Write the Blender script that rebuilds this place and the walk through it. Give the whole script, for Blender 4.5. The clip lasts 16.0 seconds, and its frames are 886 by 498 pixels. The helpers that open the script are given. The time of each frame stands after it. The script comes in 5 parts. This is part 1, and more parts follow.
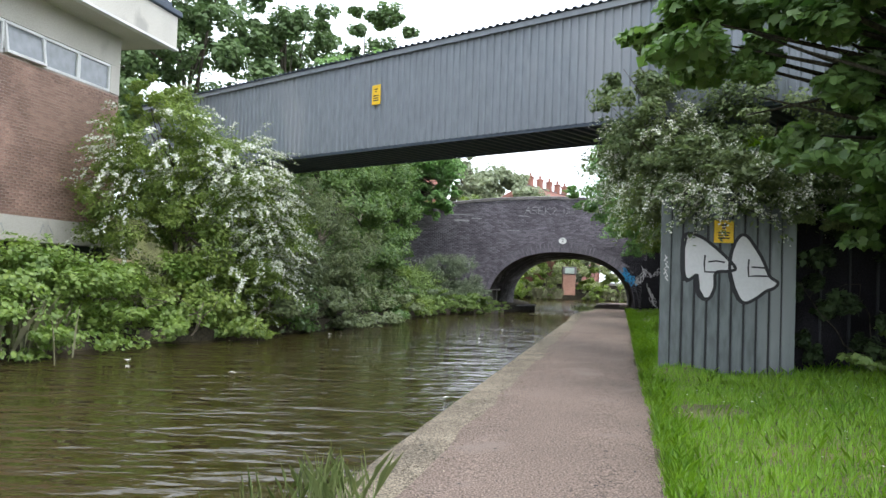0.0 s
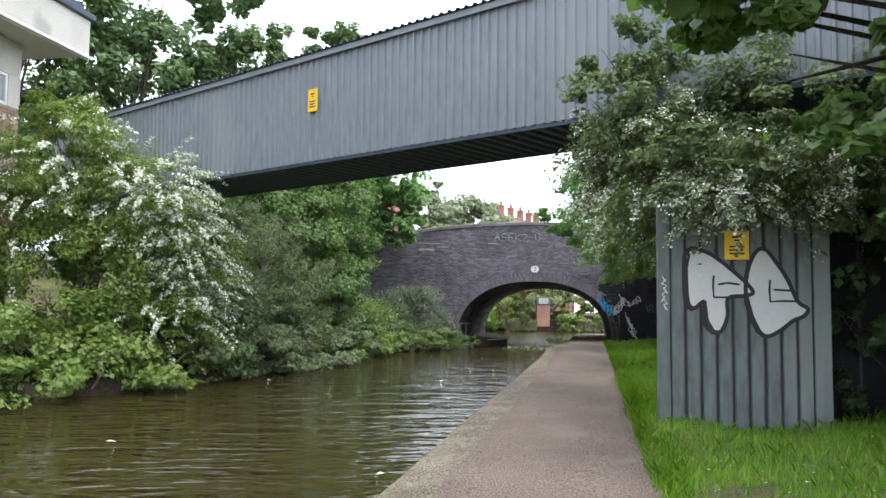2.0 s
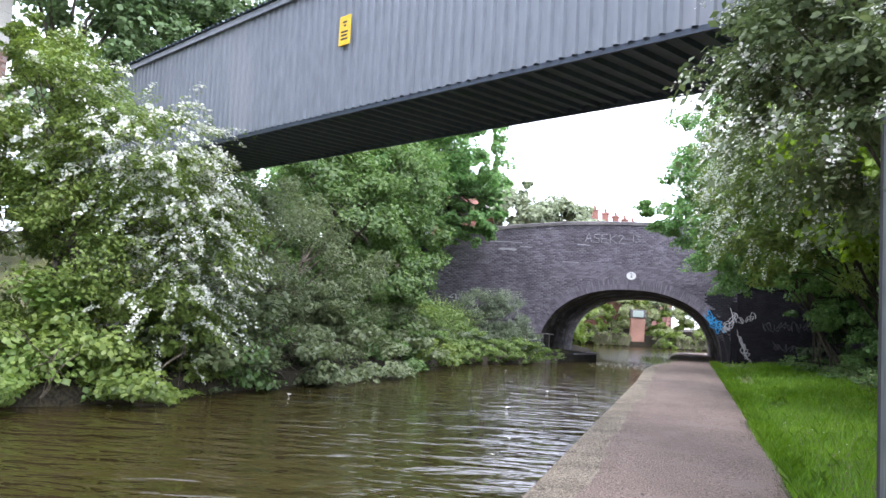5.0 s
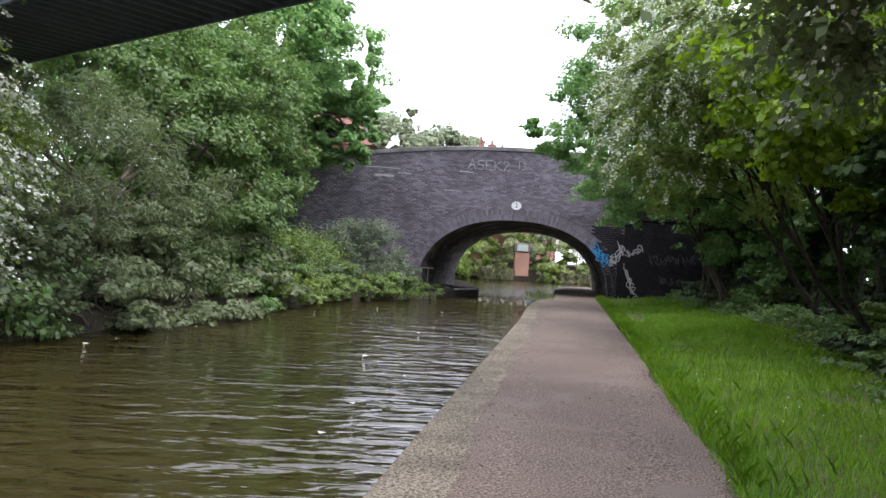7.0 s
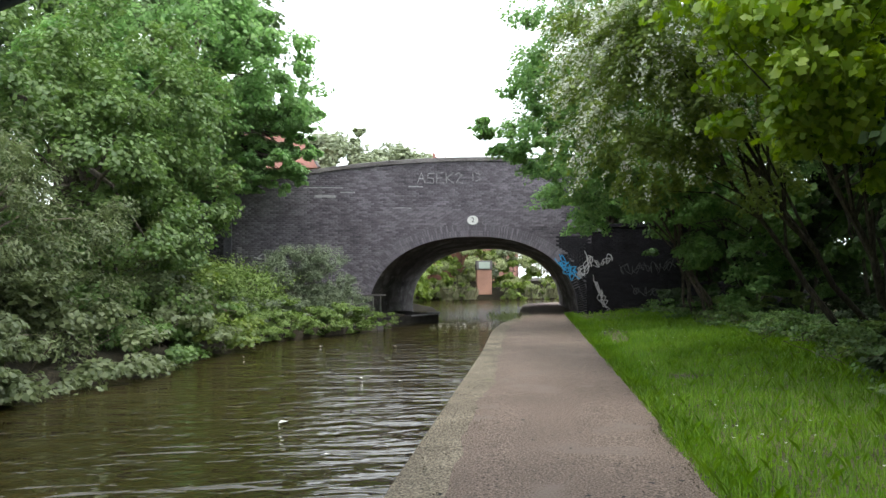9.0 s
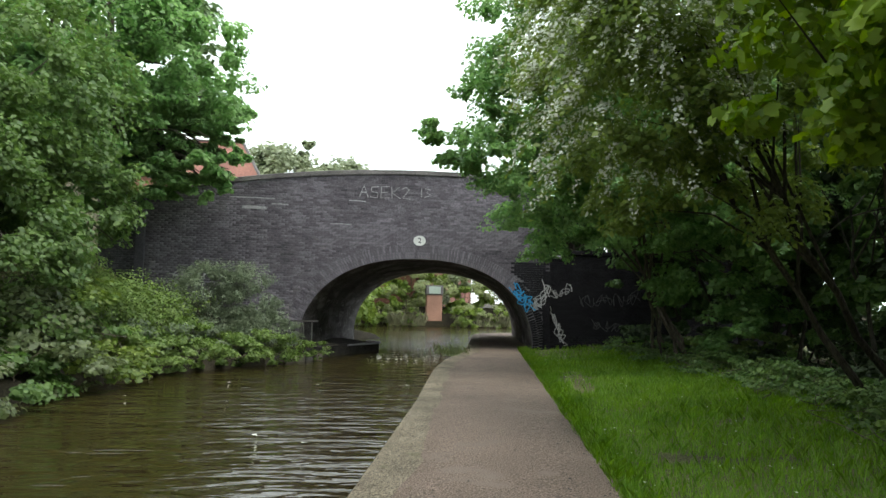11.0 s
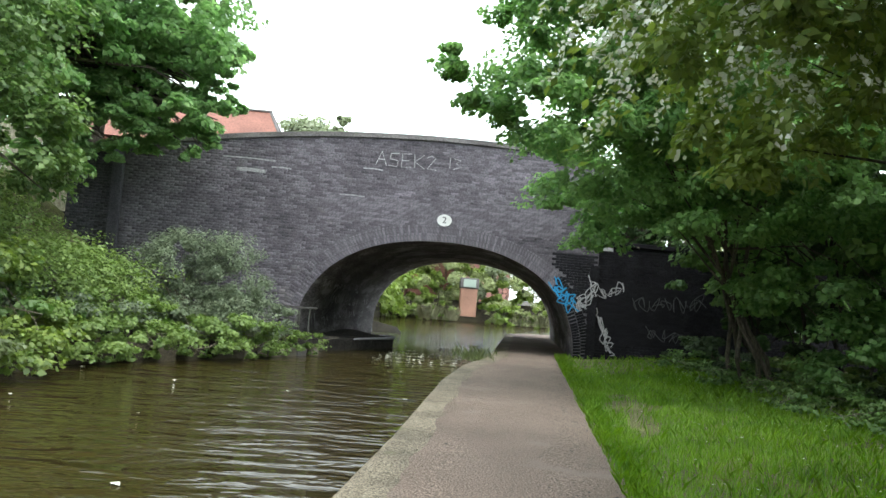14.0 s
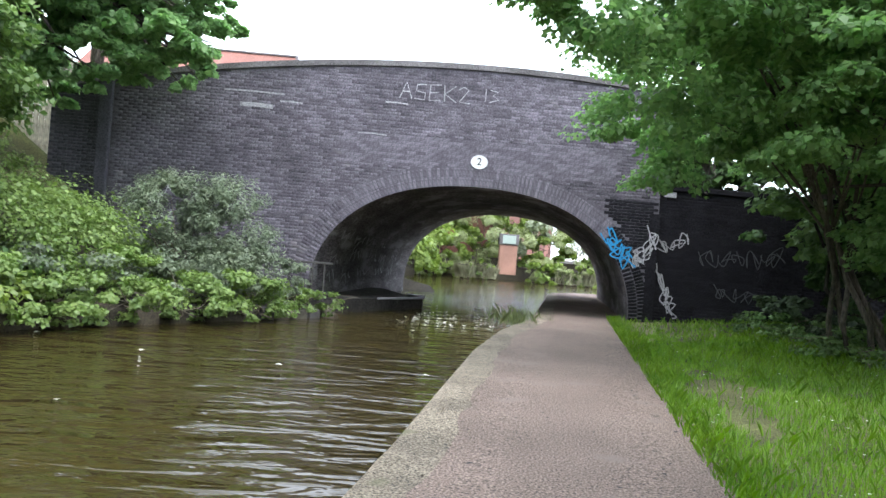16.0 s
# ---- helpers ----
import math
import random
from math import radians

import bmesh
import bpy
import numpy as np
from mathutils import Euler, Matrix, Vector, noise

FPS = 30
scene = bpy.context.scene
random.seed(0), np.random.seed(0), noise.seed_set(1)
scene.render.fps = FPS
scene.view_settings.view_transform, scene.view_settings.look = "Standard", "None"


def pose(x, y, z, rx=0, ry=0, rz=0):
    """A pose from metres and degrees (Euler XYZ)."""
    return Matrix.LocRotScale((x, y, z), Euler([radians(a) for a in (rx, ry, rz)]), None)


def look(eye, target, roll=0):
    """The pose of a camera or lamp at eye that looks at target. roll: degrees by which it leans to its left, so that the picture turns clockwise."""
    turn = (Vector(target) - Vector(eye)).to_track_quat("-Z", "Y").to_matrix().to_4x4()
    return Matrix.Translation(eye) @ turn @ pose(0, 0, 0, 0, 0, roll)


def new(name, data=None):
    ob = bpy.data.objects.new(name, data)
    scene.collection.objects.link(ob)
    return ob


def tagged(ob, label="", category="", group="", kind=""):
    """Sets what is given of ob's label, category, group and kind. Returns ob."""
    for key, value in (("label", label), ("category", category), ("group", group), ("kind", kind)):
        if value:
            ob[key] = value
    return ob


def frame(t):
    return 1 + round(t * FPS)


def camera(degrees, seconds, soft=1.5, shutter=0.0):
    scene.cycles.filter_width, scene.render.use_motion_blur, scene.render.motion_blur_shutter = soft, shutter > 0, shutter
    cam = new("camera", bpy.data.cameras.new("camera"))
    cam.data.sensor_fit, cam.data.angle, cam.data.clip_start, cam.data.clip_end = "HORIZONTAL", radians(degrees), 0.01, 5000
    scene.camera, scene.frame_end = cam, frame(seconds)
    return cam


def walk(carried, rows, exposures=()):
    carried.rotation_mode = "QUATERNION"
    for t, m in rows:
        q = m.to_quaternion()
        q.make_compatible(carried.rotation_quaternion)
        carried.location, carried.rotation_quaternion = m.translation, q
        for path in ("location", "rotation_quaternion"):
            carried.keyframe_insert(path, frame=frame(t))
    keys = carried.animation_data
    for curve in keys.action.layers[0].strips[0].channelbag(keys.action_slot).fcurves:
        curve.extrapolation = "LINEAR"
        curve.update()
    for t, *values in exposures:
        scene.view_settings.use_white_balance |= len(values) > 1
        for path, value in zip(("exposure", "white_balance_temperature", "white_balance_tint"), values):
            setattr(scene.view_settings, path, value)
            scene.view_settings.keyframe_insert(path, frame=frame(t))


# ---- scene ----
cam = camera(57.3, 16.0)
PATH = [
    (0, (0.068, 0.015, 1.481), (0.033, 2.013, 1.55), 2.0),
    (0.5, (0.235, 0.763, 1.51), (0.234, 2.762, 1.577), 0.2),
    (1, (0.352, 1.568, 1.529), (0.381, 3.563, 1.663), -0.8),
    (1.5, (0.479, 2.284, 1.529), (0.598, 4.275, 1.666), -0.8),
    (2, (0.511, 2.985, 1.501), (0.539, 4.979, 1.653), 0.7),
    (2.5, (0.609, 3.825, 1.519), (0.627, 5.819, 1.675), 1.6),
    (3, (0.648, 4.464, 1.533), (0.477, 6.449, 1.711), 0.8),
    (3.2, (0.607, 4.846, 1.538), (0.421, 6.822, 1.782), 1.4),
    (5.3, (1.071, 8.072, 1.453), (0.889, 10.057, 1.611), 3.7),
    (5.5, (1.139, 8.42, 1.478), (1.003, 10.409, 1.639), 4.4),
    (6, (1.323, 9.228, 1.506), (1.346, 11.227, 1.578), 0.2),
    (6.5, (1.333, 9.949, 1.44), (1.348, 11.946, 1.531), 1.4),
    (7, (1.42, 10.724, 1.394), (1.505, 12.722, 1.413), 3.3),
    (7.5, (1.455, 11.43, 1.41), (1.51, 13.429, 1.42), 2.4),
    (8, (1.627, 12.202, 1.429), (1.721, 14.199, 1.49), 4.1),
    (8.5, (1.79, 12.914, 1.442), (1.943, 14.907, 1.504), -0.1),
    (10.8, (2.559, 16.458, 1.6), (2.818, 18.436, 1.742), 0.4),
    (11, (2.635, 16.746, 1.605), (2.92, 18.721, 1.736), 1.3),
    (11.5, (2.854, 17.453, 1.586), (3.196, 19.417, 1.754), 3.2),
    (12, (3.108, 18.27, 1.562), (3.41, 20.24, 1.728), 4.3),
    (12.5, (3.278, 18.891, 1.572), (3.56, 20.868, 1.691), 4.7),
    (13, (3.477, 19.601, 1.537), (3.666, 21.589, 1.658), 3.4),
    (13.5, (3.649, 20.393, 1.538), (3.823, 22.383, 1.649), 6.5),
    (14, (3.733, 21.081, 1.562), (3.911, 23.07, 1.674), 4.7),
    (14.5, (3.836, 21.865, 1.573), (4.018, 23.856, 1.636), 6.4),
    (15, (3.922, 22.589, 1.537), (4.041, 24.585, 1.598), 4.4),
    (15.5, (4.044, 23.381, 1.502), (4.144, 25.378, 1.54), 5.2),
    (16, (4.15, 24.1, 1.427), (4.239, 26.098, 1.431), 4.6),
]
walk(cam, [(t, look(eye, target, roll)) for t, eye, target, roll in PATH], [(0, 0.1, 6200, 12), (3, 0.3, 6200, 12), (5.5, 0.62, 5850, 22), (6.5, 0.38, 6050, 21), (7, 0.22, 6150, 20), (7.5, 0.42, 6250, 18), (8.5, 0.3, 6400, 12), (11, -0.12, 6600, 4), (12, -0.06, 6550, 3), (12.5, 0.15, 6500, 3), (14.5, 0.58, 6250, 6), (16, 0.84, 5950, 13)])

# ---- world, sun, exposure ----
world = bpy.data.worlds.new("overcast_sky")
scene.world = world
world.use_nodes = True
wn, wl = world.node_tree.nodes, world.node_tree.links
sky = wn.new("ShaderNodeTexSky")
sky.sky_type, sky.sun_disc = "NISHITA", False
sky.sun_elevation, sky.sun_rotation = radians(68), radians(158)
sky.air_density, sky.dust_density = 1.0, 4.0
veil = wn.new("ShaderNodeMixRGB")
veil.inputs[0].default_value = 0.8
veil.inputs[2].default_value = (17.2, 18.2, 19.2, 1)
wl.new(sky.outputs[0], veil.inputs[1])
wl.new(veil.outputs[0], wn["Background"].inputs[0])
wn["Background"].inputs[1].default_value = 0.15
sun = new("sun", bpy.data.lights.new("sun", "SUN"))
sun.data.energy, sun.data.angle, sun.data.color = 1.1, radians(24), (1.0, 0.96, 0.9)
sun.matrix_world = look((9, -16, 60), (0, 6, 0))


# ---- materials ----
def material(name, base, rough=0.8, vary=0.25, scale=6.0, fine=60.0, bump=0.3, tint=None, metal=0.0, spec=0.5, stretch=(1, 1, 1), rand=0.0, coords="Object", bump_dist=0.02, blotch=None, grit=None):
    """Principled surface with coarse and fine variation, relief, and an optional second colour in patches."""
    m = bpy.data.materials.new(name)
    m.use_nodes = True
    n, l = m.node_tree.nodes, m.node_tree.links
    p = n["Principled BSDF"]
    p.inputs["Roughness"].default_value, p.inputs["Metallic"].default_value = rough, metal
    p.inputs["Specular IOR Level"].default_value = spec
    co, mp = n.new("ShaderNodeTexCoord"), n.new("ShaderNodeMapping")
    mp.inputs["Scale"].default_value = stretch
    l.new(co.outputs[coords], mp.inputs[0])
    a, b = n.new("ShaderNodeTexNoise"), n.new("ShaderNodeTexNoise")
    a.inputs["Scale"].default_value, b.inputs["Scale"].default_value = scale * 0.25, fine
    a.inputs["Detail"].default_value, b.inputs["Detail"].default_value = 6, 4
    l.new(mp.outputs[0], a.inputs[0]), l.new(mp.outputs[0], b.inputs[0])
    ramp = n.new("ShaderNodeValToRGB")
    ramp.color_ramp.elements[0].position, ramp.color_ramp.elements[1].position = 0.35, 0.65
    ramp.color_ramp.elements[0].color = (*[c * (1 - vary) for c in base], 1)
    ramp.color_ramp.elements[1].color = (*(tint or [min(1, c * (1 + vary)) for c in base]), 1)
    l.new(a.outputs[0], ramp.inputs[0])
    mul = n.new("ShaderNodeMixRGB")
    mul.blend_type, mul.inputs[0].default_value = "OVERLAY", grit or min(0.9, vary * 1.6)
    grain = n.new("ShaderNodeMapRange")
    grain.inputs[1].default_value, grain.inputs[2].default_value = 0.32, 0.68
    l.new(b.outputs[0], grain.inputs[0])
    l.new(ramp.outputs[0], mul.inputs[1]), l.new(grain.outputs[0], mul.inputs[2])
    out = mul.outputs[0]
    if blotch:
        c = n.new("ShaderNodeTexNoise")
        c.inputs["Scale"].default_value, c.inputs["Detail"].default_value = blotch[1], 8
        l.new(mp.outputs[0], c.inputs[0])
        cr = n.new("ShaderNodeValToRGB")
        cr.color_ramp.elements[0].position, cr.color_ramp.elements[1].position = blotch[2], blotch[2] + 0.1
        l.new(c.outputs[0], cr.inputs[0])
        mx = n.new("ShaderNodeMixRGB")
        mx.inputs[2].default_value = (*blotch[0], 1)
        l.new(cr.outputs[0], mx.inputs[0]), l.new(out, mx.inputs[1])
        out = mx.outputs[0]
    if rand:
        geo, info, add, hsv, mr = (n.new(k) for k in ("ShaderNodeNewGeometry", "ShaderNodeObjectInfo", "ShaderNodeMath", "ShaderNodeHueSaturation", "ShaderNodeMapRange"))
        l.new(geo.outputs["Random Per Island"], add.inputs[0]), l.new(info.outputs["Random"], add.inputs[1])
        mr.inputs[2].default_value = 2.0
        mr.inputs[3].default_value, mr.inputs[4].default_value = 1 - rand, 1 + rand
        l.new(add.outputs[0], mr.inputs[0]), l.new(mr.outputs[0], hsv.inputs["Value"])
        l.new(out, hsv.inputs["Color"])
        out = hsv.outputs[0]
    l.new(out, p.inputs["Base Color"])
    bp = n.new("ShaderNodeBump")
    bp.inputs["Strength"].default_value, bp.inputs["Distance"].default_value = bump, bump_dist
    l.new(b.outputs[0], bp.inputs["Height"]), l.new(bp.outputs[0], p.inputs["Normal"])
    return m


def leaf_material(name, a, b, through_leaf=0.35, rough=0.48):
    """Leaves that differ one from the next and let some light through."""
    m = bpy.data.materials.new(name)
    m.use_nodes = True
    n, l = m.node_tree.nodes, m.node_tree.links
    p, out = n["Principled BSDF"], n["Material Output"]
    p.inputs["Roughness"].default_value, p.inputs["Specular IOR Level"].default_value = rough, 0.5
    geo, co, big, ramp, add = (n.new(k) for k in ("ShaderNodeNewGeometry", "ShaderNodeTexCoord", "ShaderNodeTexNoise", "ShaderNodeValToRGB", "ShaderNodeMath"))
    big.inputs["Scale"].default_value, big.inputs["Detail"].default_value = 0.9, 3
    l.new(co.outputs["Object"], big.inputs[0])
    add.operation = "MULTIPLY_ADD"
    add.inputs[1].default_value = 0.55
    l.new(geo.outputs["Random Per Island"], add.inputs[0])
    sub = n.new("ShaderNodeMath")
    sub.operation = "SUBTRACT"
    sub.inputs[1].default_value = 0.28
    l.new(big.outputs[0], sub.inputs[0]), l.new(sub.outputs[0], add.inputs[2])
    ramp.color_ramp.elements[0].color, ramp.color_ramp.elements[1].color = (*a, 1), (*b, 1)
    l.new(add.outputs[0], ramp.inputs[0]), l.new(ramp.outputs[0], p.inputs["Base Color"])
    tr, mix, br = n.new("ShaderNodeBsdfTranslucent"), n.new("ShaderNodeMixShader"), n.new("ShaderNodeHueSaturation")
    br.inputs["Value"].default_value, br.inputs["Saturation"].default_value = 1.6, 1.15
    l.new(ramp.outputs[0], br.inputs["Color"]), l.new(br.outputs[0], tr.inputs[0])
    mix.inputs[0].default_value = through_leaf * 0.75
    l.new(p.outputs[0], mix.inputs[1]), l.new(tr.outputs[0], mix.inputs[2]), l.new(mix.outputs[0], out.inputs[0])
    return m


def plain(name, base, rough=0.6, metal=0.0):
    return material(name, base, rough, vary=0.12, scale=4, fine=40, bump=0.05, metal=metal)


M_PATH = material("fine_gravel", (0.225, 0.168, 0.133), 0.95, 0.13, 2.2, 60.0, 1.0, bump_dist=0.03, blotch=((0.255, 0.202, 0.165), 1.1, 0.58), grit=0.85)
M_PATH_EDGE = material("pale_gravel_edge", (0.265, 0.222, 0.16), 0.95, 0.25, 5.0, 60.0, 1.0, bump_dist=0.04, blotch=((0.17, 0.165, 0.09), 1.6, 0.64), grit=0.9)
M_SOIL = material("grassy_soil", (0.115, 0.12, 0.04), 0.95, 0.4, 4.0, 40.0, 1.0, bump_dist=0.04, blotch=((0.19, 0.145, 0.075), 0.45, 0.6))
M_BED = material("dark_bank_earth", (0.045, 0.037, 0.022), 0.95, 0.4, 4.0, 20.0, 0.8)
M_EDGE = material("towpath_edge_stone", (0.17, 0.15, 0.12), 0.9, 0.3, 3.0, 40.0, 0.6, rand=0.2)
M_BRICK = material("blue_engineering_brick", (0.17, 0.153, 0.175), 0.85, 0.3, 2.0, 30.0, 0.25, rand=0.55, spec=0.3, blotch=((0.25, 0.225, 0.235), 1.3, 0.62))
M_MORTAR = material("sooty_mortar", (0.125, 0.115, 0.13), 0.95, 0.3)
# Brick stain and the overhanging tree's shade, both held in one dark colour.
M_DAMP_SHADE = material("damp_sooty_shaded_brick", (0.075, 0.072, 0.085), 0.8, 0.3, 2.0, 30.0, 0.25, rand=0.4, spec=0.3)
M_LINING = material("sooty_tunnel_brick", (0.12, 0.108, 0.112), 0.9, 0.5, 5.0, 14.0, 0.8, stretch=(1, 0.5, 2.2), blotch=((0.30, 0.29, 0.30), 1.3, 0.57))
# Black paint on the bricks; beside the screen this black stands for shade.
M_SOOT_SHADE = material("black_paint_and_shade", (0.018, 0.017, 0.02), 0.95, 0.3, 5.0, 40.0, 0.4, rand=0.3, spec=0.12)
M_COPING = material("weathered_coping", (0.15, 0.138, 0.135), 0.9, 0.3, 3.0, 40.0, 0.5, rand=0.15, blotch=((0.10, 0.12, 0.06), 1.2, 0.62))
M_RED_BRICK = material("brown_brick", (0.36, 0.225, 0.17), 0.85, 0.25, 4.0, 60.0, 0.2, rand=0.28)
M_PALE_MORTAR = material("pale_mortar", (0.40, 0.32, 0.27), 0.95, 0.2)
M_CONCRETE = material("painted_concrete", (0.60, 0.57, 0.50), 0.85, 0.1, 1.5, 30.0, 0.2, blotch=((0.42, 0.40, 0.35), 0.7, 0.62))
M_WHITE = plain("white_paint", (0.75, 0.75, 0.73), 0.5)
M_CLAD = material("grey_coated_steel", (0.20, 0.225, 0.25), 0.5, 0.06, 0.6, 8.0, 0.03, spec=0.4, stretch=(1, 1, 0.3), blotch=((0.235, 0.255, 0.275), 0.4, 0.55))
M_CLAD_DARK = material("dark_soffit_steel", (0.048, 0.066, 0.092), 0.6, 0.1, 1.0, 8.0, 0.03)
M_PANEL = material("faded_grey_steel", (0.125, 0.145, 0.143), 0.55, 0.15, 1.4, 14.0, 0.05, stretch=(1, 1, 0.25), blotch=((0.175, 0.195, 0.19), 0.9, 0.58))
M_GROOVE = plain("dark_seam", (0.03, 0.032, 0.035), 0.7)
M_YELLOW = plain("yellow_sign", (0.78, 0.50, 0.012), 0.5)
M_BLACK = plain("black_paint", (0.012, 0.012, 0.014), 0.6)
M_SPRAY = material("white_spray_paint", (0.60, 0.60, 0.60), 0.7, 0.04, 2.0, 30.0, 0.1)
M_CHALK = material("worn_white_tag", (0.36, 0.35, 0.36), 0.9, 0.25, 3.0, 30.0, 0.1)
M_BLUE = plain("blue_spray_paint", (0.03, 0.27, 0.55), 0.7)
M_FAINT = plain("faded_grey_tag", (0.07, 0.072, 0.075), 0.9)
M_GLASS = material("window_glass", (0.22, 0.24, 0.25), 0.08, 0.1, 0.5, 4.0, 0.02, spec=0.8)
M_BARK = material("bark", (0.10, 0.085, 0.065), 0.95, 0.35, 6.0, 30.0, 0.9, stretch=(1, 1, 0.25))
# M_BARK darkened to paint the hedge's shade into its stems.
M_SHADED_BARK = material("shaded_bark", (0.05, 0.046, 0.034), 0.95, 0.35, 6.0, 30.0, 0.9, stretch=(1, 1, 0.25), spec=0.2)
M_TWIG = material("grey_twig", (0.16, 0.135, 0.10), 0.95, 0.3, 5.0, 30.0, 0.5)
M_ROOF = material("red_roof_tile", (0.26, 0.115, 0.085), 0.85, 0.2, 2.0, 14.0, 0.4, rand=0.2)
M_HOUSE = material("red_house_brick", (0.30, 0.14, 0.105), 0.85, 0.2, 2.0, 20.0, 0.3)
M_ORANGE = material("orange_brick", (0.34, 0.185, 0.13), 0.85, 0.2, 3.0, 20.0, 0.3)
M_FAR_SIGN = plain("pale_green_sign", (0.35, 0.42, 0.36), 0.6)
M_TIMBER = material("rotten_black_timber", (0.03, 0.028, 0.026), 0.9, 0.3, 5.0, 30.0, 0.6)
M_LEDGE = material("wet_dark_stone", (0.04, 0.037, 0.033), 0.95, 0.4, 4.0, 20.0, 0.6, spec=0.2, blotch=((0.2, 0.19, 0.17), 1.5, 0.62))
M_RAIL = plain("rusty_rail", (0.07, 0.065, 0.06), 0.8)
M_LITTER = plain("floating_petals", (0.72, 0.72, 0.62), 0.7)

L_HAW = leaf_material("hawthorn_leaf", (0.07, 0.13, 0.028), (0.30, 0.38, 0.09), 0.42)
L_GREY = leaf_material("willow_leaf", (0.075, 0.11, 0.046), (0.245, 0.29, 0.135), 0.4)
L_DARK = leaf_material("dark_tree_leaf", (0.052, 0.115, 0.032), (0.19, 0.30, 0.085), 0.42)
L_MAPLE = leaf_material("maple_leaf", (0.08, 0.172, 0.055), (0.28, 0.43, 0.155), 0.65)
L_SYC = leaf_material("sycamore_leaf", (0.115, 0.225, 0.08), (0.36, 0.52, 0.22), 0.65)
L_LIME = leaf_material("young_lime_leaf", (0.12, 0.22, 0.025), (0.34, 0.46, 0.06), 0.5)
L_BRAMBLE = leaf_material("bramble_leaf", (0.09, 0.17, 0.035), (0.30, 0.40, 0.10), 0.4)
# Leaf colour paled to stand for the haze of distance.
L_FAR = leaf_material("hazed_far_leaf", (0.2, 0.24, 0.15), (0.42, 0.46, 0.30), 0.4)
L_BUDD = leaf_material("buddleia_leaf", (0.12, 0.16, 0.10), (0.30, 0.35, 0.22), 0.35)
L_GRASS = leaf_material("grass_blade", (0.092, 0.215, 0.018), (0.29, 0.47, 0.056), 0.45)
L_SEDGE = leaf_material("pale_sedge_blade", (0.14, 0.21, 0.06), (0.38, 0.43, 0.19), 0.35)
L_DRY = leaf_material("dry_reed", (0.24, 0.25, 0.14), (0.46, 0.44, 0.29), 0.3)
L_BLOSSOM = leaf_material("may_blossom", (0.62, 0.63, 0.55), (0.86, 0.87, 0.80), 0.3)
L_LIME2 = leaf_material("bright_waterside_leaf", (0.13, 0.20, 0.04), (0.36, 0.45, 0.12), 0.45)
L_PALE = leaf_material("pale_willow_leaf", (0.22, 0.26, 0.12), (0.46, 0.50, 0.26), 0.45)
L_NETTLE = leaf_material("nettle_leaf", (0.095, 0.165, 0.045), (0.29, 0.39, 0.11), 0.4)
L_SAGE = leaf_material("greyish_hawthorn_leaf", (0.07, 0.115, 0.045), (0.23, 0.28, 0.12), 0.4)
L_TALL = leaf_material("tall_tree_leaf", (0.07, 0.125, 0.05), (0.22, 0.31, 0.13), 0.35)
L_BANK = leaf_material("bank_tree_leaf", (0.06, 0.12, 0.036), (0.22, 0.32, 0.098), 0.42)
# Both leaf colours below are darkened to carry the hedge's deep shade.
L_IVY_SHADE = leaf_material("shaded_ivy_leaf", (0.012, 0.026, 0.009), (0.05, 0.085, 0.022), 0.15, 0.65)
L_SHADE = leaf_material("shaded_hedge_leaf", (0.022, 0.052, 0.015), (0.085, 0.155, 0.04), 0.25, 0.6)

M_WATER = bpy.data.materials.new("murky_canal_water")
M_WATER.use_nodes = True
n_, l_ = M_WATER.node_tree.nodes, M_WATER.node_tree.links
p_ = n_["Principled BSDF"]
p_.inputs["Base Color"].default_value = (0.042, 0.032, 0.009, 1)
p_.inputs["Roughness"].default_value, p_.inputs["IOR"].default_value = 0.03, 1.333
p_.inputs["Specular IOR Level"].default_value = 0.75
co_ = n_.new("ShaderNodeTexCoord")
heights = []
for sc, stretch, amount in ((1.15, (0.6, 1.5, 1), 0.85), (3.0, (0.6, 1.5, 1), 0.30), (9.0, (0.6, 1.3, 1), 0.025)):
    mp_, no_, mu_ = n_.new("ShaderNodeMapping"), n_.new("ShaderNodeTexNoise"), n_.new("ShaderNodeMath")
    mp_.inputs["Scale"].default_value, mp_.inputs["Rotation"].default_value = stretch, (0, 0, radians(18))
    no_.inputs["Scale"].default_value, no_.inputs["Detail"].default_value = sc, 2
    no_.inputs["Distortion"].default_value = 0.6
    mu_.operation, mu_.inputs[1].default_value = "MULTIPLY", amount
    l_.new(co_.outputs["Object"], mp_.inputs[0]), l_.new(mp_.outputs[0], no_.inputs[0]), l_.new(no_.outputs[0], mu_.inputs[0])
    heights.append(mu_)
ad1, ad2, bp_ = n_.new("ShaderNodeMath"), n_.new("ShaderNodeMath"), n_.new("ShaderNodeBump")
l_.new(heights[0].outputs[0], ad1.inputs[0]), l_.new(heights[1].outputs[0], ad1.inputs[1])
l_.new(ad1.outputs[0], ad2.inputs[0]), l_.new(heights[2].outputs[0], ad2.inputs[1])
bp_.inputs["Strength"].default_value, bp_.inputs["Distance"].default_value = 1.0, 0.155
l_.new(ad2.outputs[0], bp_.inputs["Height"]), l_.new(bp_.outputs[0], p_.inputs["Normal"])


# ---- builders ----
def mesh(name, verts, faces, mat=None):
    me = bpy.data.meshes.new(name)
    me.from_pydata([tuple(v) for v in verts], [], faces)
    if mat:
        me.materials.append(mat)
    return me


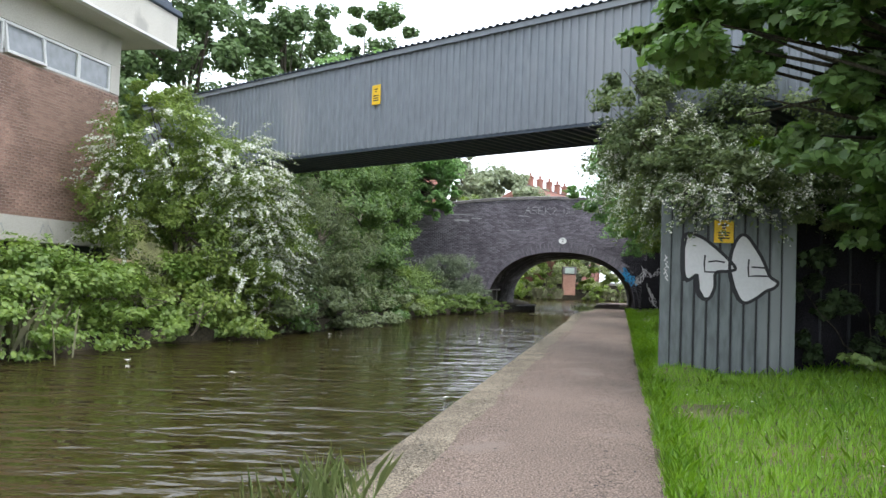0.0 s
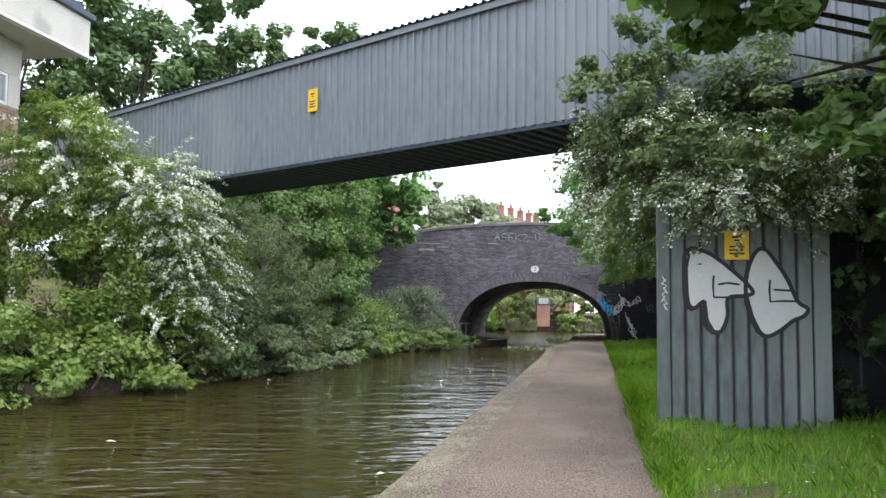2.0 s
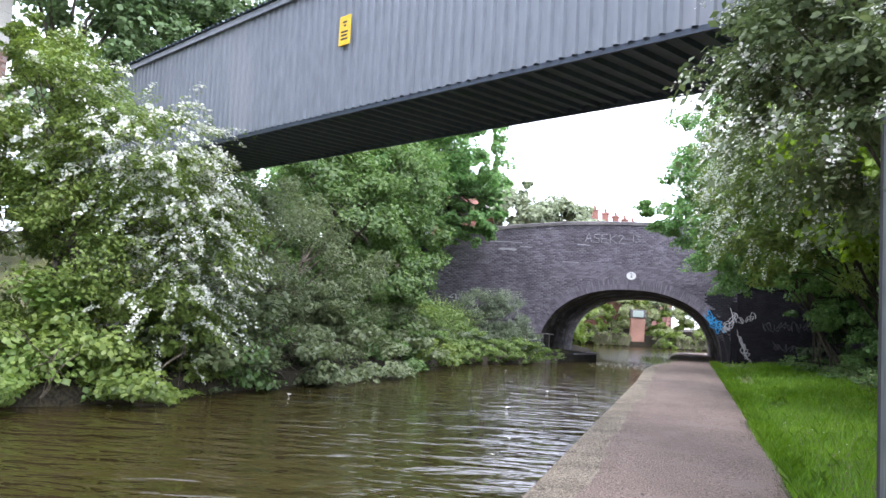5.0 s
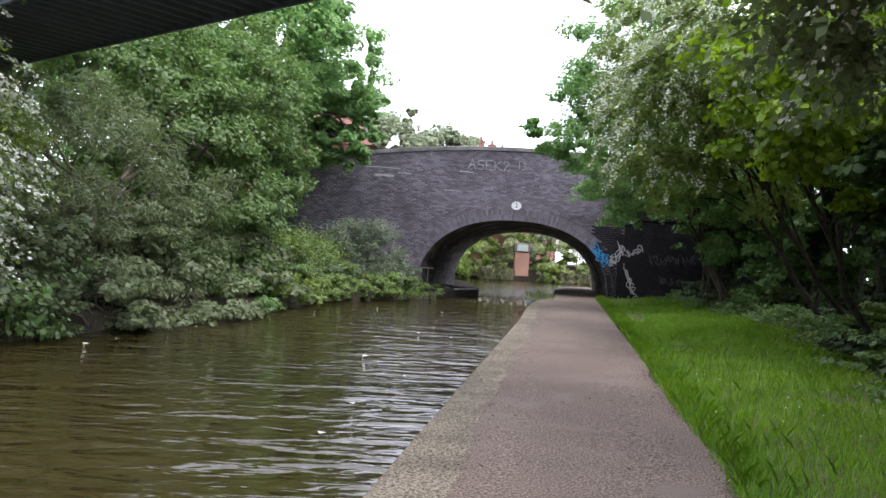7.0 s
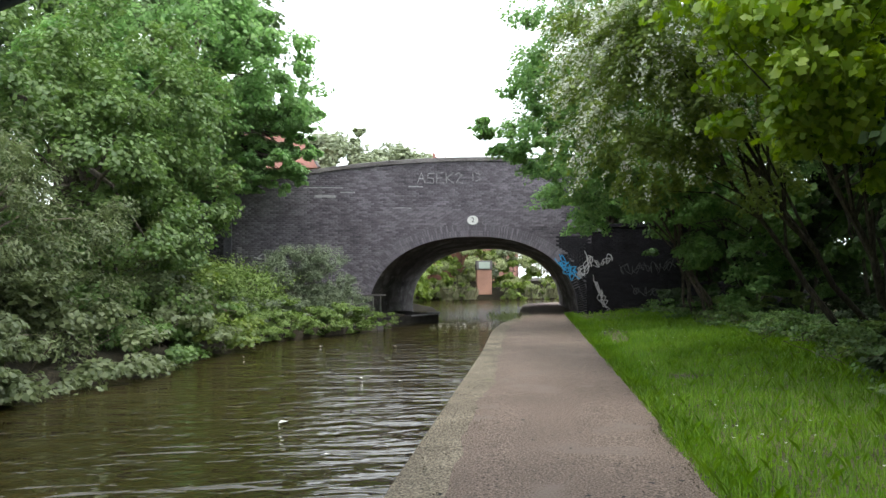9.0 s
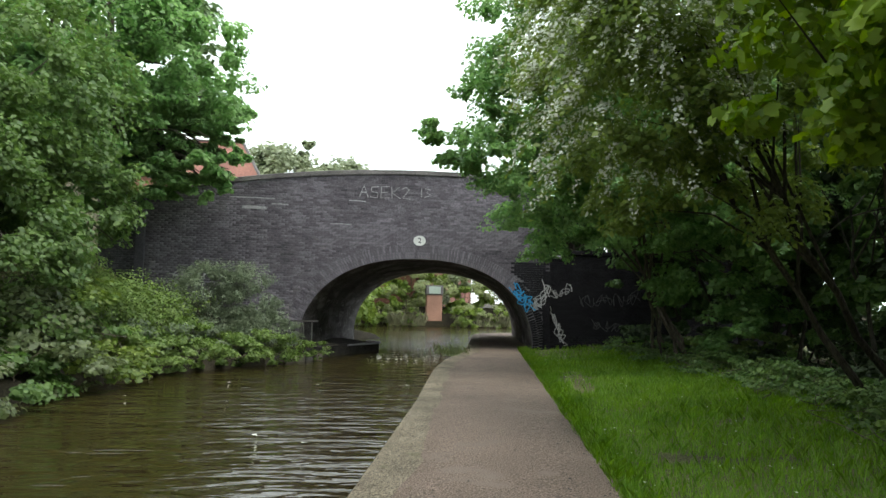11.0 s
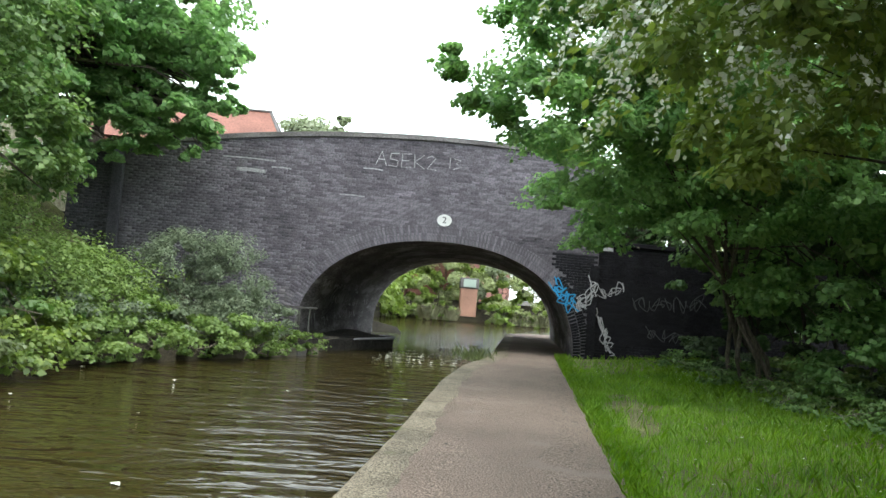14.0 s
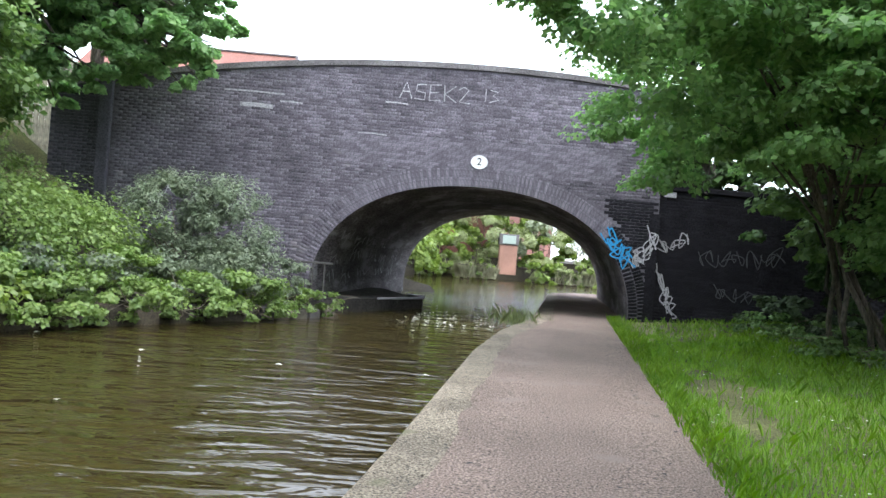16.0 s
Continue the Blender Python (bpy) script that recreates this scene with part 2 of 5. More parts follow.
def quads_mesh(name, verts, corners, mat):
    """A mesh from numpy arrays: verts (n, 3) and faces (m, k) of equal size."""
    me = bpy.data.meshes.new(name)
    me.vertices.add(len(verts))
    me.vertices.foreach_set("co", np.asarray(verts, np.float32).ravel())
    k = corners.shape[1]
    me.loops.add(corners.size)
    me.loops.foreach_set("vertex_index", corners.astype(np.int32).ravel())
    me.polygons.add(len(corners))
    me.polygons.foreach_set("loop_start", np.arange(0, corners.size, k, dtype=np.int32))
    me.polygons.foreach_set("loop_total", np.full(len(corners), k, np.int32))
    me.materials.append(mat)
    me.update(calc_edges=True)
    return me


def child(name, me, parent, label="", kind=""):
    ob = new(name, me)
    ob.parent = parent
    return tagged(ob, label, kind=kind)


def part(name, bm, mat, parent, label=""):
    me = bpy.data.meshes.new(name)
    bm.to_mesh(me), bm.free()
    me.materials.append(mat)
    return child(name, me, parent, label)


def thing(name, label, category, at=(0, 0, 0), group="", kind="", turn=0.0):
    ob = new(name)
    ob.empty_display_size = 0.1
    ob.matrix_world = pose(*at, 0, 0, turn)
    return tagged(ob, label, category, group, kind)


def box_bm(bm, lo, hi, bevel=0.0, m=None):
    r = bmesh.ops.create_cube(bm, size=1.0)
    mid, size = [(a + b) / 2 for a, b in zip(lo, hi)], [b - a for a, b in zip(lo, hi)]
    t = Matrix.Translation(mid) @ Matrix.Diagonal((*size, 1))
    bmesh.ops.transform(bm, matrix=(m or Matrix()) @ t, verts=r["verts"])
    if bevel:
        es = list({e for v in r["verts"] for e in v.link_edges})
        bmesh.ops.bevel(bm, geom=es, offset=bevel, segments=1, affect="EDGES")
    return bm


def box(lo, hi, bevel=0.0):
    return box_bm(bmesh.new(), lo, hi, bevel)


def tube(points, radii, sides=6):
    """Verts and faces of a tapered tube along points."""
    verts, faces = [], []
    for i, (p, r) in enumerate(zip(points, radii)):
        d = Vector(points[min(i + 1, len(points) - 1)]) - Vector(points[max(i - 1, 0)])
        q = d.to_track_quat("Z", "Y")
        for k in range(sides):
            a = 2 * math.pi * k / sides
            verts.append(Vector(p) + q @ Vector((r * math.cos(a), r * math.sin(a), 0)))
    for i in range(len(points) - 1):
        for k in range(sides):
            a, b = i * sides + k, i * sides + (k + 1) % sides
            faces.append((a, b, b + sides, a + sides))
    faces.append(tuple(range(sides))[::-1])
    return verts, faces


def joined(name, pieces, mat):
    verts, faces = [], []
    for v, f in pieces:
        o = len(verts)
        verts += v
        faces += [tuple(i + o for i in face) for face in f]
    return mesh(name, verts, faces, mat)


def strokes(name, lines, width, mat, parent, m, label=""):
    """Flat painted strokes along polylines in a wall's own plane (x along, z up), laid on it by m."""
    verts, faces = [], []
    for k, line in enumerate(lines):
        pts = [Vector((x, -0.0008 * k - 0.00005 * i, z)) for i, (x, z) in enumerate(line)]
        for i, p in enumerate(pts):
            d = (pts[min(i + 1, len(pts) - 1)] - pts[max(i - 1, 0)]).normalized()
            s = Vector((-d.z, 0, d.x)) * width / 2
            verts += [m @ (p + s), m @ (p - s)]
        o = len(verts) - 2 * len(pts)
        faces += [(o + 2 * i, o + 2 * i + 1, o + 2 * i + 3, o + 2 * i + 2) for i in range(len(pts) - 1)]
    return child(name, mesh(name, verts, faces, mat), parent, label)


# leaf outlines: (along, across, lift), as a fan of quads
RHOMB = np.array([(0, 0, 0), (0.5, 0.30, 0.06), (1, 0, -0.05), (0.5, -0.30, 0.06)])
LONG = np.array([(0, 0, 0), (0.45, 0.16, 0.04), (1, 0, -0.08), (0.45, -0.16, 0.04)])
BROAD = np.array([(0, 0, 0), (0.42, 0.44, 0.07), (1, 0, -0.07), (0.42, -0.44, 0.07)])
LOBED = np.array([(0, 0, 0), (0.12, 0.42, 0.0), (0.48, 0.26, 0.06), (0.6, 0.52, 0.0), (1, 0, -0.08), (0.6, -0.52, 0.0), (0.48, -0.26, 0.06), (0.12, -0.42, 0.0)])


def leaves(name, centres, outward, size, shape, mat, rng, up=0.5, loose=0.5):
    """One mesh of many leaves at the given centres, turned outwards and upwards with some disorder."""
    n = len(centres)
    nor = outward * 0.6 + np.array([0, 0, up]) + rng.normal(0, loose, (n, 3))
    nor /= np.linalg.norm(nor, axis=1, keepdims=True) + 1e-9
    way = outward + np.array([0, 0, -0.25]) + rng.normal(0, 0.8, (n, 3))
    way -= nor * (way * nor).sum(1, keepdims=True)
    way /= np.linalg.norm(way, axis=1, keepdims=True) + 1e-9
    side = np.cross(nor, way)
    s = size * rng.uniform(0.6, 1.3, (n, 1))
    k = len(shape)
    v = centres[:, None] + s[:, None] * (way[:, None] * (shape[None, :, :1] - 0.5) + side[:, None] * shape[None, :, 1:2] + nor[:, None] * shape[None, :, 2:])
    return quads_mesh(name, v.reshape(-1, 3), np.arange(n * k).reshape(n, k), mat)


def spread(blob, rng, clump=0.2, fill=0.6, each=260):
    """Leaf places in an ellipsoid: sprays gathered about its skin, with gaps between them."""
    cx, cy, cz, rx, ry, rz, n = blob
    r = np.array([rx, ry, rz])
    k = max(10, int(n / each))
    d = rng.normal(0, 1, (k, 3))
    d /= np.linalg.norm(d, axis=1, keepdims=True)
    c = d * rng.uniform(fill, 1.0, (k, 1)) ** 0.7
    which = rng.integers(0, k, n)
    ball = rng.normal(0, 1, (n, 3))
    ball *= rng.uniform(0, 1, (n, 1)) ** 0.4 / (np.linalg.norm(ball, axis=1, keepdims=True) + 1e-9)
    reach = clump * 1.5 * rng.uniform(0.5, 1.15, (k, 1))[which]
    out = c[which] + (ball * np.array([1, 1, 0.62]) + d[which] * np.abs(ball[:, :1]) * 0.7) * reach
    out[:, 2] -= 0.18 * reach[:, 0] * (ball[:, 0] ** 2 + ball[:, 1] ** 2)
    p = np.array([cx, cy, cz]) + out * r
    o = d[which] * 0.5 + ball
    o /= np.linalg.norm(o, axis=1, keepdims=True) + 1e-9
    return p, o


def limbs(base, top, blobs, radius, rng, stems=1, each=4):
    pieces = []
    base, top = Vector(base), Vector(top)
    for s in range(stems):
        b = base + Vector((rng.uniform(-0.5, 0.5), rng.uniform(-0.5, 0.5), 0)) * (0 if stems == 1 else 1)
        t = top + Vector((rng.uniform(-1, 1), rng.uniform(-1, 1), 0)) * (0.2 if stems == 1 else 0.9)
        pts = [b.lerp(t, f) + Vector((rng.normal(0, 0.07), rng.normal(0, 0.07), 0)) * (f > 0) for f in np.linspace(0, 1, 7)]
        r = radius / (1 if stems == 1 else 1.6)
        pieces.append(tube(pts, [r * (1.25 if i == 0 else 1 - 0.55 * i / 6) for i in range(7)], 8))
        for blob in blobs[s::stems] if stems > 1 else blobs:
            for e in range(each):
                start = pts[int(rng.integers(3, 7))]
                d = Vector(rng.normal(0, 1, 3)).normalized()
                end = Vector(blob[:3]) + Vector((d.x * blob[3], d.y * blob[4], d.z * blob[5])) * 0.7
                mid = start.lerp(end, 0.5) + Vector((0, 0, 0.12 * (end - start).length))
                pieces.append(tube([start, start.lerp(mid, 0.55), mid, mid.lerp(end, 0.6), end], [r * 0.45, r * 0.36, r * 0.25, r * 0.15, r * 0.05], 5))
    return pieces


def sprays(blob, rng, length=0.7, droop=0.45, each=55):
    """Blossom along arching shoots that stand out from an ellipsoid."""
    cx, cy, cz, rx, ry, rz, count = blob
    places, ways = [], []
    for _ in range(count):
        d = rng.normal(0, 1, 3) * [1, 1, 0.7]
        d /= np.linalg.norm(d)
        start = np.array([cx, cy, cz]) + d * [rx, ry, rz] * rng.uniform(0.6, 0.95)
        way = d * [1, 1, 0.4] + [0, 0, 0.12] + rng.normal(0, 0.25, 3)
        way /= np.linalg.norm(way)
        long_ = length * rng.uniform(0.5, 1.3)
        k = int(each * rng.uniform(0.5, 1.2))
        t = rng.random((k, 1)) ** 0.8
        p = start + way * long_ * t - np.array([[0, 0, droop * long_]]) * t ** 2 + rng.normal(0, 1, (k, 3)) * [0.05, 0.05, 0.03] * (1.15 - 0.6 * t)
        places.append(p)
        ways.append(np.tile(way, (k, 1)))
    return np.concatenate(places), np.concatenate(ways)


def plant(name, label, category, base, top, blobs, size, shape, mat, seed, radius=0.12, stems=1, blossom=(), bark=None, clump=0.2, up=0.85, group="", each=4, fill=0.6, bsize=0.07, shoot=0.7, droop=0.45):
    """A tree or bush: tapered trunk and limbs, a crown of many leaves, and blossom where it flowers. All places in the world."""
    rng = np.random.default_rng(seed)
    ob = thing(name, label, category, base, group)
    at = np.array(base)
    pieces = limbs((0, 0, -0.15), np.array(top) - at, [tuple(np.array(b[:3]) - at) + tuple(b[3:]) for b in blobs], radius, rng, stems, each)
    for i, (v_, f_) in enumerate(pieces):
        kind_ = "trunk" if len(v_) == 56 else "branch"
        child(kind_, mesh(kind_, v_, f_, bark or M_BARK), ob)
    got = [spread(b, rng, clump, fill) for b in blobs]
    p, o = np.concatenate([g[0] for g in got]) - at, np.concatenate([g[1] for g in got])
    keep = p[:, 2] + at[2] > -0.25
    child("crown", leaves("crown", p[keep], o[keep], size, shape, mat, rng, up), ob, kind="stuff")
    if blossom:
        got = [sprays(b, rng, shoot, droop) for b in blossom]
        p, o = np.concatenate([g[0] for g in got]) - at, np.concatenate([g[1] for g in got])
        child("shoot_leaves", leaves("shoot_leaves", p[::2] + rng.normal(0, 0.05, p[::2].shape) - [0, 0, 0.04], o[::2], size, shape, mat, rng, up), ob, kind="stuff")
        child("blossom", leaves("blossom", p, o, bsize, BROAD, L_BLOSSOM, rng, 0.9), ob, "white may blossom in sprays", kind="stuff")
    return ob


# ---- ground, towpath, canal ----
BANK = [(-60, -11.0), (5, -11.2), (15.5, -11.1), (18.8, -10.9), (20.2, -9.9), (24, -9.3), (29, -8.9), (37, -9.0), (39, -7.8), (42.2, -6.5), (45.6, -5.3), (57, -5.3), (60, -8.5), (66, -10.0), (80, -11.0)]
FAR_END = 78.0


QUAY = [(-60, -1.82), (30, -1.84), (36, -1.96), (39.5, -1.85), (43.0, -1.40), (57, -1.36), (58, -1.31), (59, -0.92), (60, 0.0), (60.4, 0.8), (60.6, 1.9), (60.9, 8), (61.3, 60), (120, 60)]


def quay(y):
    """How far the towpath's water edge has moved from its straight line: it narrows under the arch and bends away beyond."""
    return float(np.interp(y, [q[0] for q in QUAY], [q[1] for q in QUAY])) + 1.82


def verge_line(y):
    """The grass edge of the path, measured across from its straight line."""
    return float(np.interp(y, [20, 29, 44, 58], [0.45, 0.57, 0.93, 0.95]))


def bank(y):
    return float(np.interp(y, [b[0] for b in BANK], [b[1] for b in BANK]))


def left_rise(x, y):
    """Height of the left bank a given way behind the waterline."""
    d = bank(y) - (x - 0.2 * y)
    steep = float(np.interp(y, [0, 25, 33, 40, 47], [0.28, 0.25, 0.3, 0.6, 0.6]))
    top = float(np.interp(y, [0, 25, 36, 41, 57, 60], [1.0, 1.0, 1.4, 4.2, 4.2, 1.0]))
    low = -0.12 + min(top, 0.1 + steep * max(0.0, d))
    near = float(np.interp(y, [33, 39, 51, 57, 60], [0, 1, 1, 1, 0]))
    ramp_z = float(np.interp(x, [-9, -7, -4.6, -2.5, -1.5, 0, 2], [4.2, 4.0, 2.7, 1.0, 0.4, 0.05, -0.1]))
    return low + (min(low, ramp_z) - low) * near if y < 44.2 or x > -4 else low


def ground_height(x, y):
    u = x - 0.2 * y
    if y > FAR_END:
        return min(1.2, 0.35 * (y - FAR_END))
    if u < bank(y):
        return -0.5 if 43.5 < y < 58 and x > 0.9 else left_rise(x, y)
    if u < -1.83 + quay(y):
        return -1.2
    if u < 0.5 or y > 44:
        return 0.0
    mound = 0.2 * math.exp(-((u - 1.0) / 0.55) ** 2 - ((y - 13.4) / 0.8) ** 2) * min(1, (u - 0.5) * 4)
    return mound + min(0.3, 0.06 * (u - 0.5)) + 0.02 * noise.noise((x * 0.9, y * 0.9, 0)) * min(1, u - 0.4)


rows_y = [-400, -150, -60, -30] + [float(v) for v in np.arange(-15, 86, 1.0)] + [12.6, 13.4, 13.8, 57.5, 58.5, 59.5, 60.2, 60.4, 60.6, 60.9, 61.3] + [90, 100, 150, 400, 1500]
left_d = [1500, 300, 80, 40, 20, 14, 10, 7, 5, 4, 3, 2, 1.3, 0.7, 0.3, 0.0]
right_u = [-1.80, -1.78, -1.1, 0.0, 0.44, 0.5, 0.8, 1.2, 1.8, 2.5, 3.2, 4, 5, 7, 10, 15, 25, 60, 150, 400, 1500]
gv, gf = [], []
for y in sorted(rows_y):
    bk = bank(y)
    us = [bk - d for d in left_d] + [bk + 0.05, -1.86 + quay(y)] + [u + quay(y) * max(0.0, 1 - max(0.0, u + 1.8) / 2.2) if y < 57 else u + quay(y) for u in right_u]
    for i, u in enumerate(us):
        x = u + 0.2 * y
        if i < len(left_d):
            z = ground_height(x - 1e-4, y)
        elif i < len(left_d) + 2:
            z = 1.2 if y > FAR_END + 4 else -1.2
            z = min(z, ground_height(x, y)) if y > FAR_END else -1.2
        else:
            z = ground_height(x + 1e-4, y) - (0.006 if -1.81 < u < 0.45 else 0.0)
        gv.append((x, y, z))
w = len(us)
for j in range(len(rows_y) - 1):
    for i in range(w - 1):
        a = j * w + i
        gf.append((a, a + 1, a + w + 1, a + w))
ground = new("ground", mesh("ground", gv, gf, M_SOIL))
ground.data.materials.append(M_BED)
for k, poly in enumerate(ground.data.polygons):
    poly.material_index = 1 if 8 < k % (w - 1) < len(left_d) + 2 else 0
    poly.use_smooth = True
tagged(ground, "grassy ground and canal banks with worn soil patches", "ground", kind="structure")

water = new("water", mesh("water", [(-30, -70, -0.3), (14, -70, -0.3), (95, 88, -0.3), (-8, 88, -0.3)], [(0, 1, 2, 3)], M_WATER))
tagged(water, "murky olive-brown canal water rippled by wind", "canal water", kind="structure")

# path: a worn gravel strip with ragged edges, and a paler rough margin by the water
rng = np.random.default_rng(5)
ys = np.arange(-30, 57.2, 0.35)


def wobble(y, k, amount):
    return amount * (noise.noise((y * 0.5, k, 0.3)) + 0.6 * noise.noise((y * 2.1, k, 1.7)))


pv, pf = [], []
for y in ys:
    edges = [-1.38 + quay(y) + wobble(y, 3.1, 0.14), -0.95, -0.3, verge_line(y) + wobble(y, 7.7, 0.13) * (y < 43.5)]
    for i, u in enumerate(edges):
        crown_z = 0.012 + 0.02 * (i in (1, 2))
        pv.append((u + 0.2 * y, y, crown_z + 0.006 * noise.noise((u * 2, y * 1.2, 0))))
for j in range(len(ys) - 1):
    pf += [(j * 4 + i, j * 4 + i + 1, j * 4 + i + 5, j * 4 + i + 4) for i in range(3)]
bend = Vector((14.17, 56.4))
o = len(pv)
for i in range(19):
    a = radians(168 - 5.2 * i)
    pv += [(bend.x + r_ * math.cos(a), bend.y + r_ * math.sin(a), 0.012) for r_ in (4.1, 1.9)]
pv += [(60, 60.4, 0.012), (60, 58.2, 0.012)]
pf += [(o + 2 * i, o + 2 * i + 1, o + 2 * i + 3, o + 2 * i + 2) for i in range(19)]
path = new("path", mesh("path", pv, pf, M_PATH))
tagged(path, "worn pinkish-brown fine gravel towpath", "towpath", kind="structure")
pv, pf = [], []
for y in ys:
    for u, z in ((-1.84 + quay(y) + wobble(y, 1.3, 0.015), -0.06), (-1.81 + quay(y), 0.006 + 0.008 * noise.noise((y * 3, 0, 0))), (-1.15 + quay(y) * 0.6, 0.006)):
        pv.append((u + 0.2 * y, y, z))
for j in range(len(ys) - 1):
    pf += [(j * 3 + i, j * 3 + i + 1, j * 3 + i + 4, j * 3 + i + 3) for i in range(2)]
margin = new("path_margin", mesh("path_margin", pv, pf, M_PATH_EDGE))
tagged(margin, "pale rough gravel margin beside the water", "path margin", kind="structure")

edging = thing("canal_edging", "low mossy stone edging of the towpath at the waterline", "edging", kind="structure")
px = []
for i in range(6500):
    y = rng.uniform(3, 44) if i % 3 else rng.uniform(4, 24)
    u = verge_line(y) + wobble(y, 7.7, 0.13) + rng.normal(0, 0.06) if i % 5 > 1 else rng.uniform(-1.82, -1.15) + quay(y)
    px.append((u + 0.2 * y, y, 0.02))
octa = np.array([(1, 0, 0), (0, 1, 0), (-1, 0, 0), (0, -1, 0), (0, 0, 0.6), (0, 0, -0.5)])
px = np.array(px)
stones_v = px[:, None] + octa[None] * rng.uniform(0.004, 0.012, (len(px), 1, 1)) * rng.uniform(0.6, 1.4, (len(px), 6, 1))
tri = np.array([(0, 1, 4), (1, 2, 4), (2, 3, 4), (3, 0, 4), (1, 0, 5), (2, 1, 5), (3, 2, 5), (0, 3, 5)])
verge = new("path_pebbles", quads_mesh("path_pebbles", stones_v.reshape(-1, 3), np.concatenate([tri + 6 * i for i in range(len(px))]), M_PATH_EDGE))
tagged(verge, "pale crumbled stones along the edges of the towpath", "pebbles", kind="stuff")
stone = bpy.data.meshes.new("stone")
sb = box((-0.07, -0.5, -0.55), (0.0, 0.5, 0.0), 0.02)
sb.to_mesh(stone), sb.free()
stone.materials.append(M_EDGE)
angle = -math.degrees(math.atan(0.2))
for i in range(58):
    y = 0.2 + i * 1.0
    s = child("stone", stone, edging)
    s.matrix_local = pose(-1.765 + quay(y) + 0.2 * y + rng.normal(0, 0.012), y, -0.06 + rng.normal(0, 0.01), 0, rng.normal(0, 1.0), angle + rng.normal(0, 0.6))

# ---- arched brick canal bridge ----
FACE, BACK, CX, HALF, RISE = 43.93, 57.0, 5.76, 3.97, 3.04
X0, X1 = -4.6, 10.3


def parapet(x):
    return 5.9 - 0.0115 * (x - 6.2) ** 2


def arch(x, grow=0.0):
    t = abs(x - CX) / (HALF + grow)
    return (RISE + grow) * (1 - t ** 2.25) ** (1 / 2.25) if t < 1 else -2.0


bridge = thing("brick_canal_bridge", "humped canal bridge of dark purple-blue engineering brick with one low arch", "bridge", (CX, FACE, 0))
shift = 0.178
profile = [(CX - HALF, -1.4)]
for i in range(41):
    a = math.pi * (1 - i / 40)
    c, s = math.cos(a), math.sin(a)
    profile.append((CX + HALF * math.copysign(abs(c) ** (2 / 2.25), c), RISE * abs(s) ** (2 / 2.25)))
profile.append((CX + HALF, -1.4))
origin = Vector((CX, FACE, 0))


def wall_face(y, xs_left, xs_right, dx):
    """A wall with the arch cut through, as strips."""
    v, f = [], []
    cols = [(x, -1.4) for x in xs_left] + profile + [(x, -1.4) for x in xs_right]
    for x, z in cols:
        v += [Vector((x + dx, y, z)) - origin, Vector((x + dx, y, parapet(x))) - origin]
    for i in range(len(cols) - 1):
        if abs(cols[i][0] - cols[i + 1][0]) > 1e-6:
            f.append((2 * i, 2 * i + 2, 2 * i + 3, 2 * i + 1))
    return v, f


lefts, rights = [X0, -2, 0, CX - HALF], [CX + HALF, X1]
dx = shift * (BACK - FACE)
front = wall_face(FACE, lefts, rights, 0)
back = wall_face(BACK, lefts, rights, dx)
body = [front, (back[0], [t[::-1] for t in back[1]])]
tops = [(x, parapet(x)) for x in np.linspace(X0, X1, 20)]
v, f = [], []
for x, z in tops:
    v += [Vector((x, FACE, z)) - origin, Vector((x, FACE + 0.45, z)) - origin, Vector((x, FACE + 0.45, z - 1.1)) - origin, Vector((x + dx, BACK - 0.45, z - 1.1)) - origin, Vector((x + dx, BACK - 0.45, z)) - origin, Vector((x + dx, BACK, z)) - origin]
for i in range(len(tops) - 1):
    f += [(6 * i + k, 6 * i + 6 + k, 6 * i + 7 + k, 6 * i + 1 + k) for k in range(5)]
body.append((v, f))
for x in (X0, X1):
    z = parapet(x)
    body.append(([Vector((x, FACE, -1.4)) - origin, Vector((x + dx, BACK, -1.4)) - origin, Vector((x + dx, BACK, z)) - origin, Vector((x, FACE, z)) - origin], [(0, 1, 2, 3)]))
child("wall", joined("wall", body, M_MORTAR), bridge)
v, f = [], []
for k in range(9):
    y = FACE + (BACK - FACE) * k / 8
    v += [Vector((x + shift * (y - FACE), y, z)) - origin for x, z in profile]
n = len(profile)
for k in range(8):
    f += [(k * n + i, k * n + i + 1, (k + 1) * n + i + 1, (k + 1) * n + i) for i in range(n - 1)]
child("tunnel_lining", mesh("tunnel_lining", v, f, M_LINING), bridge, "sooty arched brick lining streaked with lime")
v, f = [], []
for i, x in enumerate(np.linspace(X0 - 0.05, X1 + 0.05, 30)):
    z = parapet(x)
    v += [Vector((x, FACE - 0.06, z + 0.002)) - origin, Vector((x, FACE - 0.06, z + 0.14)) - origin, Vector((x, FACE + 0.2, z + 0.19)) - origin, Vector((x, FACE + 0.5, z + 0.14)) - origin, Vector((x, FACE + 0.5, z + 0.002)) - origin]
    if i:
        f += [(5 * i - 5 + k, 5 * i + k, 5 * i + (k + 1) % 5, 5 * i - 5 + (k + 1) % 5) for k in range(5)]
child("coping", mesh("coping", v, f, M_COPING), bridge, "grey weathered coping with moss")
part("pilaster", box((-3.45 - CX, -0.14, -0.6), (-3.15 - CX, 0.0, 4.9), 0.02), M_DAMP_SHADE, bridge)

# wing walls
wing = thing("wing_wall", "low dark brick wing wall blackened with soot and tagged with paint", "wall", (X1, FACE + 0.15, 0), kind="structure")
part("wall", box((0, 0, -0.3), (9.0, 0.5, 3.35), 0.02), M_SOOT_SHADE, wing)
part("coping", box((-0.0, -0.06, 3.36), (9.0, 0.56, 3.5), 0.02), M_SOOT_SHADE, wing)

